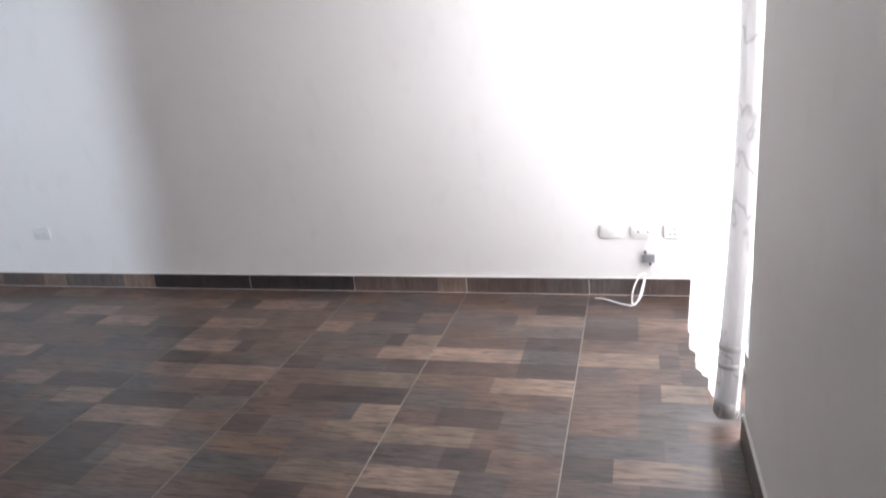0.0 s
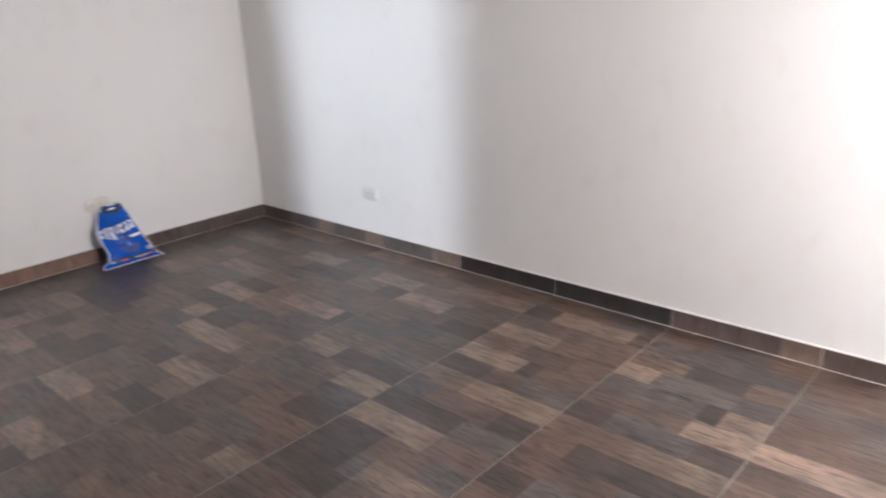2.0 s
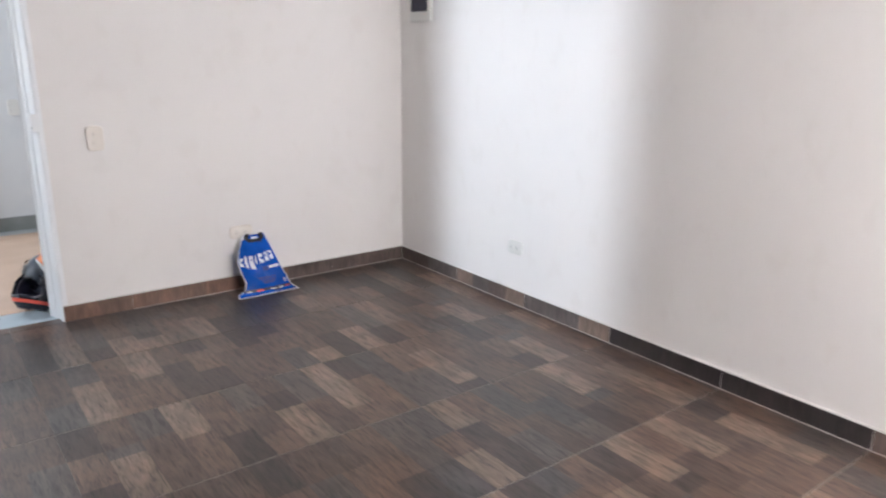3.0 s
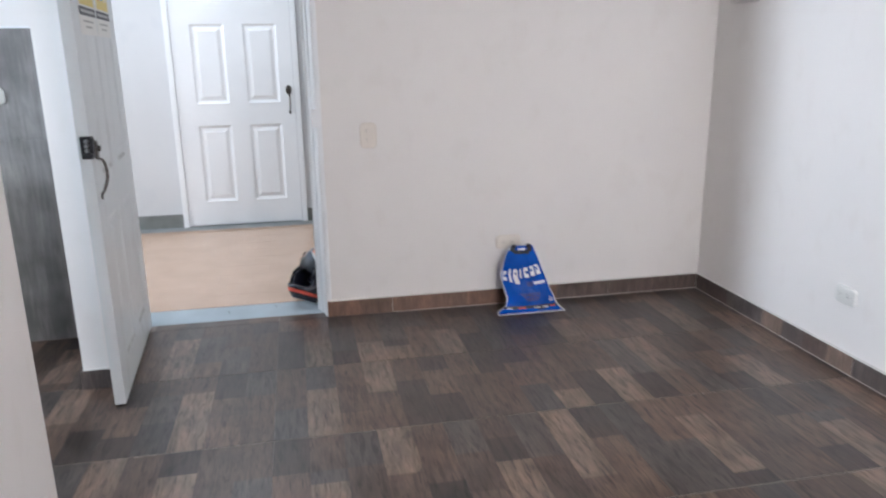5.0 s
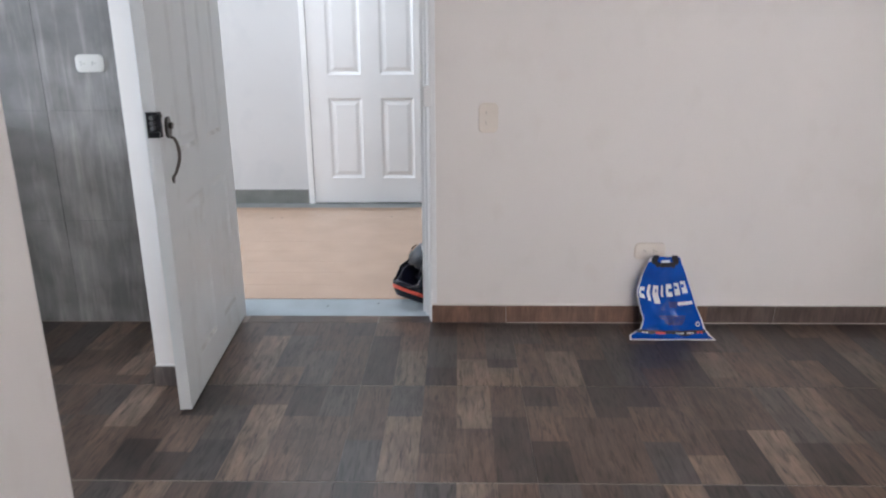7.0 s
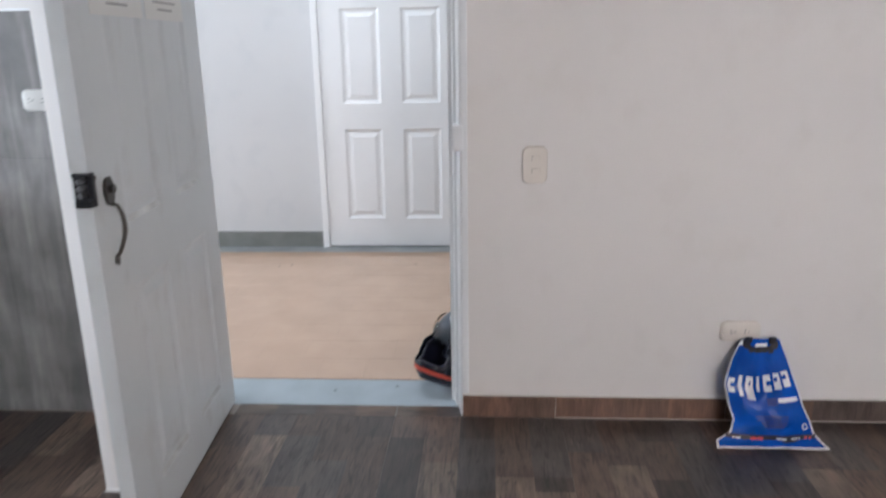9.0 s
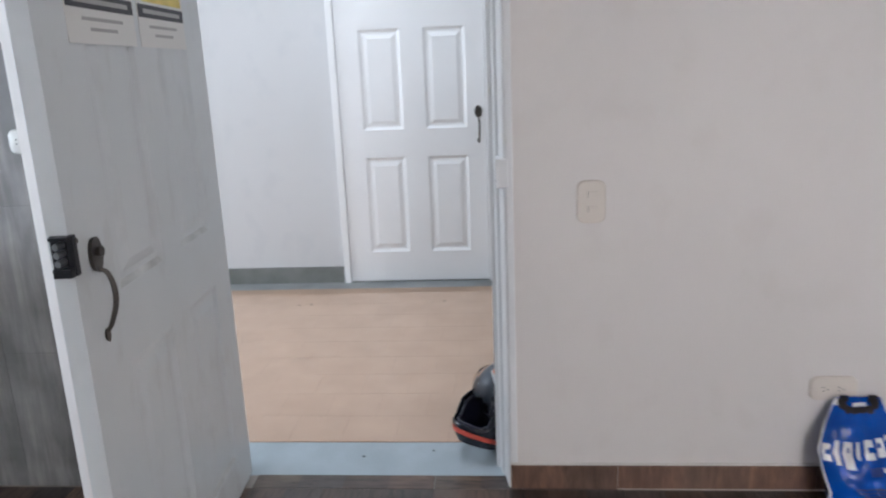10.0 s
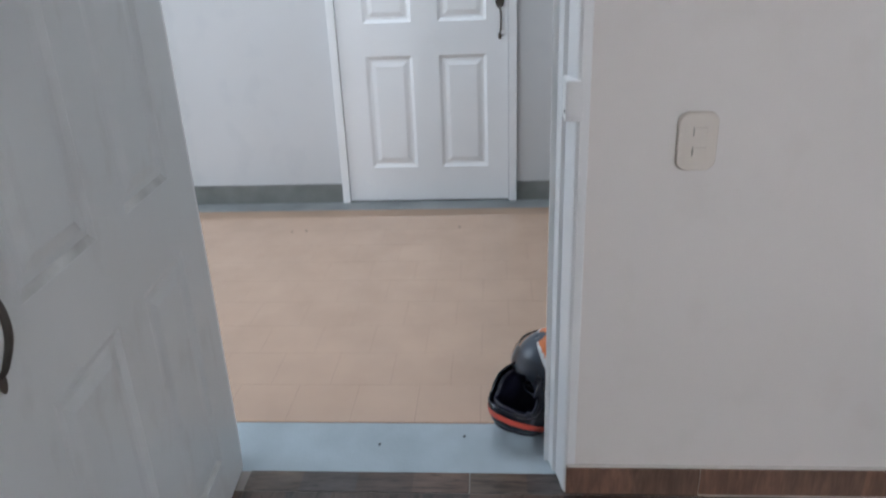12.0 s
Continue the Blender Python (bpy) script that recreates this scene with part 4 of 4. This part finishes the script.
for z, r in ((0.0, 0.036), (0.004, 0.041), (0.02, 0.042), (0.10, 0.040), (0.16, 0.042), (0.20, 0.038), (0.225, 0.026), (0.24, 0.016), (0.252, 0.0145)):
    ring = [bm.verts.new((r * math.cos(math.tau * i / 28), 0.82 * r * math.sin(math.tau * i / 28), z)) for i in range(28)]
    if prev:
        for i in range(28):
            bm.faces.new((prev[i], prev[(i + 1) % 28], ring[(i + 1) % 28], ring[i]))
    else:
        bm.faces.new(ring[::-1])
    prev = ring
bm.faces.new(prev)
body = part("bottle_body", bm, TEAL, bottle, smooth=50)
bm = bmesh.new()
cyl(bm, 0.017, 0.034, Matrix.Translation((0, 0, 0.268)), 24, 0.0145)
part("cap", bm, solid("yellow_cap", (0.7, 0.5, 0.02), 0.4), bottle, "yellow screw cap", smooth=40)
bm = bmesh.new()
for k in range(12):
    a0, a1 = radians(-60 + 10 * k), radians(-50 + 10 * k)
    q = [bm.verts.new((0.0428 * math.cos(a), 0.0352 * math.sin(a), z)) for a, z in ((a0, 0.04), (a1, 0.04), (a1, 0.13), (a0, 0.13))]
    bm.faces.new(q)
part("bottle_label", bm, solid("navy_label", (0.02, 0.03, 0.07), 0.4), body, "dark paper label", smooth=60)

# crumbs of dirt on the hall floor
for x, y in ((-6.22, 0.02), (-6.23, 0.09), (-6.26, 0.86), (-4.56, 0.70), (-4.60, 0.94)):
    bm = bmesh.new()
    bmesh.ops.create_icosphere(bm, subdivisions=1, radius=0.006)
    for v in bm.verts:
        v.co *= 0.7 + 0.5 * abs(noise.noise(v.co * 90 + Vector((x, y, 0)) * 7))
        v.co.z = (v.co.z + 0.004) * 0.6
    ob = tagged(part("dirt_crumb", bm, DARK), "small dark crumb of dirt on the hall floor", "dirt", "crumbs on the floor")
    ob.location = (x, y, 0.0015)

# ---- floor tiles ----
COLS = {"b": (0.113, 0.074, 0.058), "d": (0.062, 0.044, 0.038), "g": (0.104, 0.084, 0.077), "s": (0.080, 0.069, 0.067), "r": (0.143, 0.091, 0.069), "t": (0.222, 0.156, 0.121), "l": (0.170, 0.124, 0.096)}
# five printed planks a tile, each letter an eighth of the tile's width
PLAIN = ("dddrrrdd bbbgtttt gggbbbbb ttttrrrr bbbbbddd", "rrdddddd rrrrllll ddssssdd bbbbbttt gggggdtt", "ttttrrbb bbbbbrrr ddtttttb bbbbbggg bbbggggg")
LAID = {
    (-1, -1): "dddrrrdd bbbddddd ddttttbb ssssgggg rrrggrrr",
    (-1, 0): "bbbsssss bbbdttrr ggbbbddd ttttdbbb bbbbbddd",
    (-1, 1): "dddrrrrr ssstttgg bbbbbddd gggrrrrr rrrdddss",
    (0, -1): "dddddbbb ttttggbb gggddrrr llllrrgg bbdddggg",
    (0, 0): "gggrrrbb rrrrtttt bbbbbddd tttttsss bbbbbddd",
    (0, 1): "bbbggggg gggstttt bbbbbddd bbbggggg bbbsssrr",
    (1, -1): "bbbbddrr ssssllll rrrrgggg ddggrlll bbbbbstt",
    (1, 0): "rrdddddd rrrrllll ddssssdd bbbbbttt gggggdtt",
    (1, 1): "ttggggss rrrdddrr gggggsss rrrgggrr rrdddbbb",
    (2, -1): "ddddbbbb dddgtttt dddrrrgg tttttrrr dddddggg",
    (2, 0): "ssbbbbdd rrrttttt dddbbggg ttttdbbb rrrbbbrr",
    (2, 1): "ttttrrbb bbbbbrrr ddtttttb bbbbbggg bbbggggg",
    (3, -2): "bbsssbbb bbbrrrbb bbbbbrrr bbbbbrrr dddrrbtt",
    (3, -1): "bbbgggrr bbbrrrrr rrrrrddd gggggsss sssrrttt",
    (3, 0): "tttddddd rrrrrggg ssssbbbb bbbsssgg bbbbbddd",
    (3, 1): "ttttsbbb rrrrrbbb rrtttttt bbbbrrrr gggggsss",
    (4, -1): "gggbbbrr bbddtttt ggggbbbb ttttttrr dddrrrrr",
    (4, 0): "ssssgggg rrrrgggg rrtttttd rrrrrbbb rrbbbbbb",
    (5, -3): "dddrrrdd bbgggsss bbtttttt dddbbrrr gggbbbbb",
    (5, -2): "bbbbbsss sssttttt rrrbbbrr ttttbbbb bbbddddd",
    (5, -1): "ddrrrddd rrrbbbbb dddbbbbb ddrrrsss rrrbbbtt",
    (5, 0): "bbbbdddd bbbbtttt gggggddd tttttrrr bbbbgggg",
    (6, -3): "bbbrrrrr ggtttttt bbggggrr bbbbgggg ddbbbbbb",
    (6, -1): "gggrrrrr bbbbtttt ddbbbddd ggggssss rrrsssbb",
    (6, 0): "sssssddd bbbbtttr ggggrrrr rrrrrbbb dddddrrr",
}


def tile_mesh(name, design, rnd, w, d, gap=0.0014, side=0.0001):
    vs, fs, cs = [], [], []

    def quad(pts, c):
        i = len(vs)
        vs.extend(pts)
        fs.append((i, i + 1, i + 2, i + 3))
        cs.append(c)
    rows = len(design)
    lip, fine = 0.0012, 0.0003
    for r, line in enumerate(design):
        y0, y1 = d * r / rows, d * (r + 1) / rows
        y0, y1 = max(y0, side + fine), min(y1, d - side - fine)
        i = 0
        while i < len(line):
            j = i
            while j < len(line) and line[j] == line[i]:
                j += 1
            x0, x1 = max(w * i / len(line), gap + lip), min(w * j / len(line), w - gap - lip)
            k = rnd.uniform(0.88, 1.12)
            quad([(x0, y0, 0), (x1, y0, 0), (x1, y1, 0), (x0, y1, 0)], tuple(v * k for v in COLS[line[i]]))
            i = j
    e, g, h, gs, hs = (0.10, 0.078, 0.066), gap, gap + lip, side, side + fine
    ring = [((g, gs), (w - g, gs), (w - g, d - gs), (g, d - gs)), ((h, hs), (w - h, hs), (w - h, d - hs), (h, d - hs))]
    for k in range(4):
        (ax, ay), (bx, by) = ring[0][k], ring[0][(k + 1) % 4]
        (cx, cy), (dx, dy) = ring[1][k], ring[1][(k + 1) % 4]
        quad([(ax, ay, -0.008), (bx, by, -0.008), (bx, by, -0.0007), (ax, ay, -0.0007)], e)
        quad([(ax, ay, -0.0007), (bx, by, -0.0007), (dx, dy, 0), (cx, cy, 0)], e)
    me = bpy.data.meshes.new(name)
    me.from_pydata(vs, [], fs)
    a = me.color_attributes.new("tint", "FLOAT_COLOR", "CORNER")
    for p, c in zip(me.polygons, cs):
        for li in p.loop_indices:
            a.data[li].color = (*c, 1)
    me.materials.append(TILE)
    return me


_rnd = random.Random(5)
PRINTS = [tile_mesh("tile", dsg.split(), _rnd, 0.6, 0.6) for dsg in PLAIN]
CUT = tile_mesh("tile", ("llggbbrr",), _rnd, 0.6, 0.078)
for i in range(-1, 7):
    for j in range(-8, 2):
        laid = LAID.get((i, j))
        ob = new("tile", tile_mesh("tile", laid.split(), _rnd, 0.6, 0.6) if laid else PRINTS[(i * 2 + j + (i * j) % 2) % 3])
        ob.parent = floor
        ob.location = (-0.17 - 0.6 * i - 0.6, 2.16 + 0.6 * j, 0)
ob = new("tile", CUT)
ob.parent = floor
ob.matrix_local = pose(WEST + 0.016, 0.96, 0, 0, 0, 90)
ob = new("tile", CUT)
ob.parent = floor
ob.matrix_local = pose(WEST + 0.016, 0.36, 0, 0, 0, 90)

# hall floor tiles
bm = bmesh.new()
box(bm, 0.0006, 0.1964, 0.0006, 0.1964, -0.004, 0.0008, bevel=0.0003, segments=1)
HT = mesh("hall_tile", bm, HALLFLOOR)
hall_floor = bpy.data.objects["hall_floor"]
for i in range(9):
    for j in range(-18, 14):
        ob = new("hall_tile", HT)
        ob.parent = hall_floor
        ob.location = (-4.668 - 0.197 * (i + 1), 0.197 * j + (0.0985 if i % 2 else 0), 0)
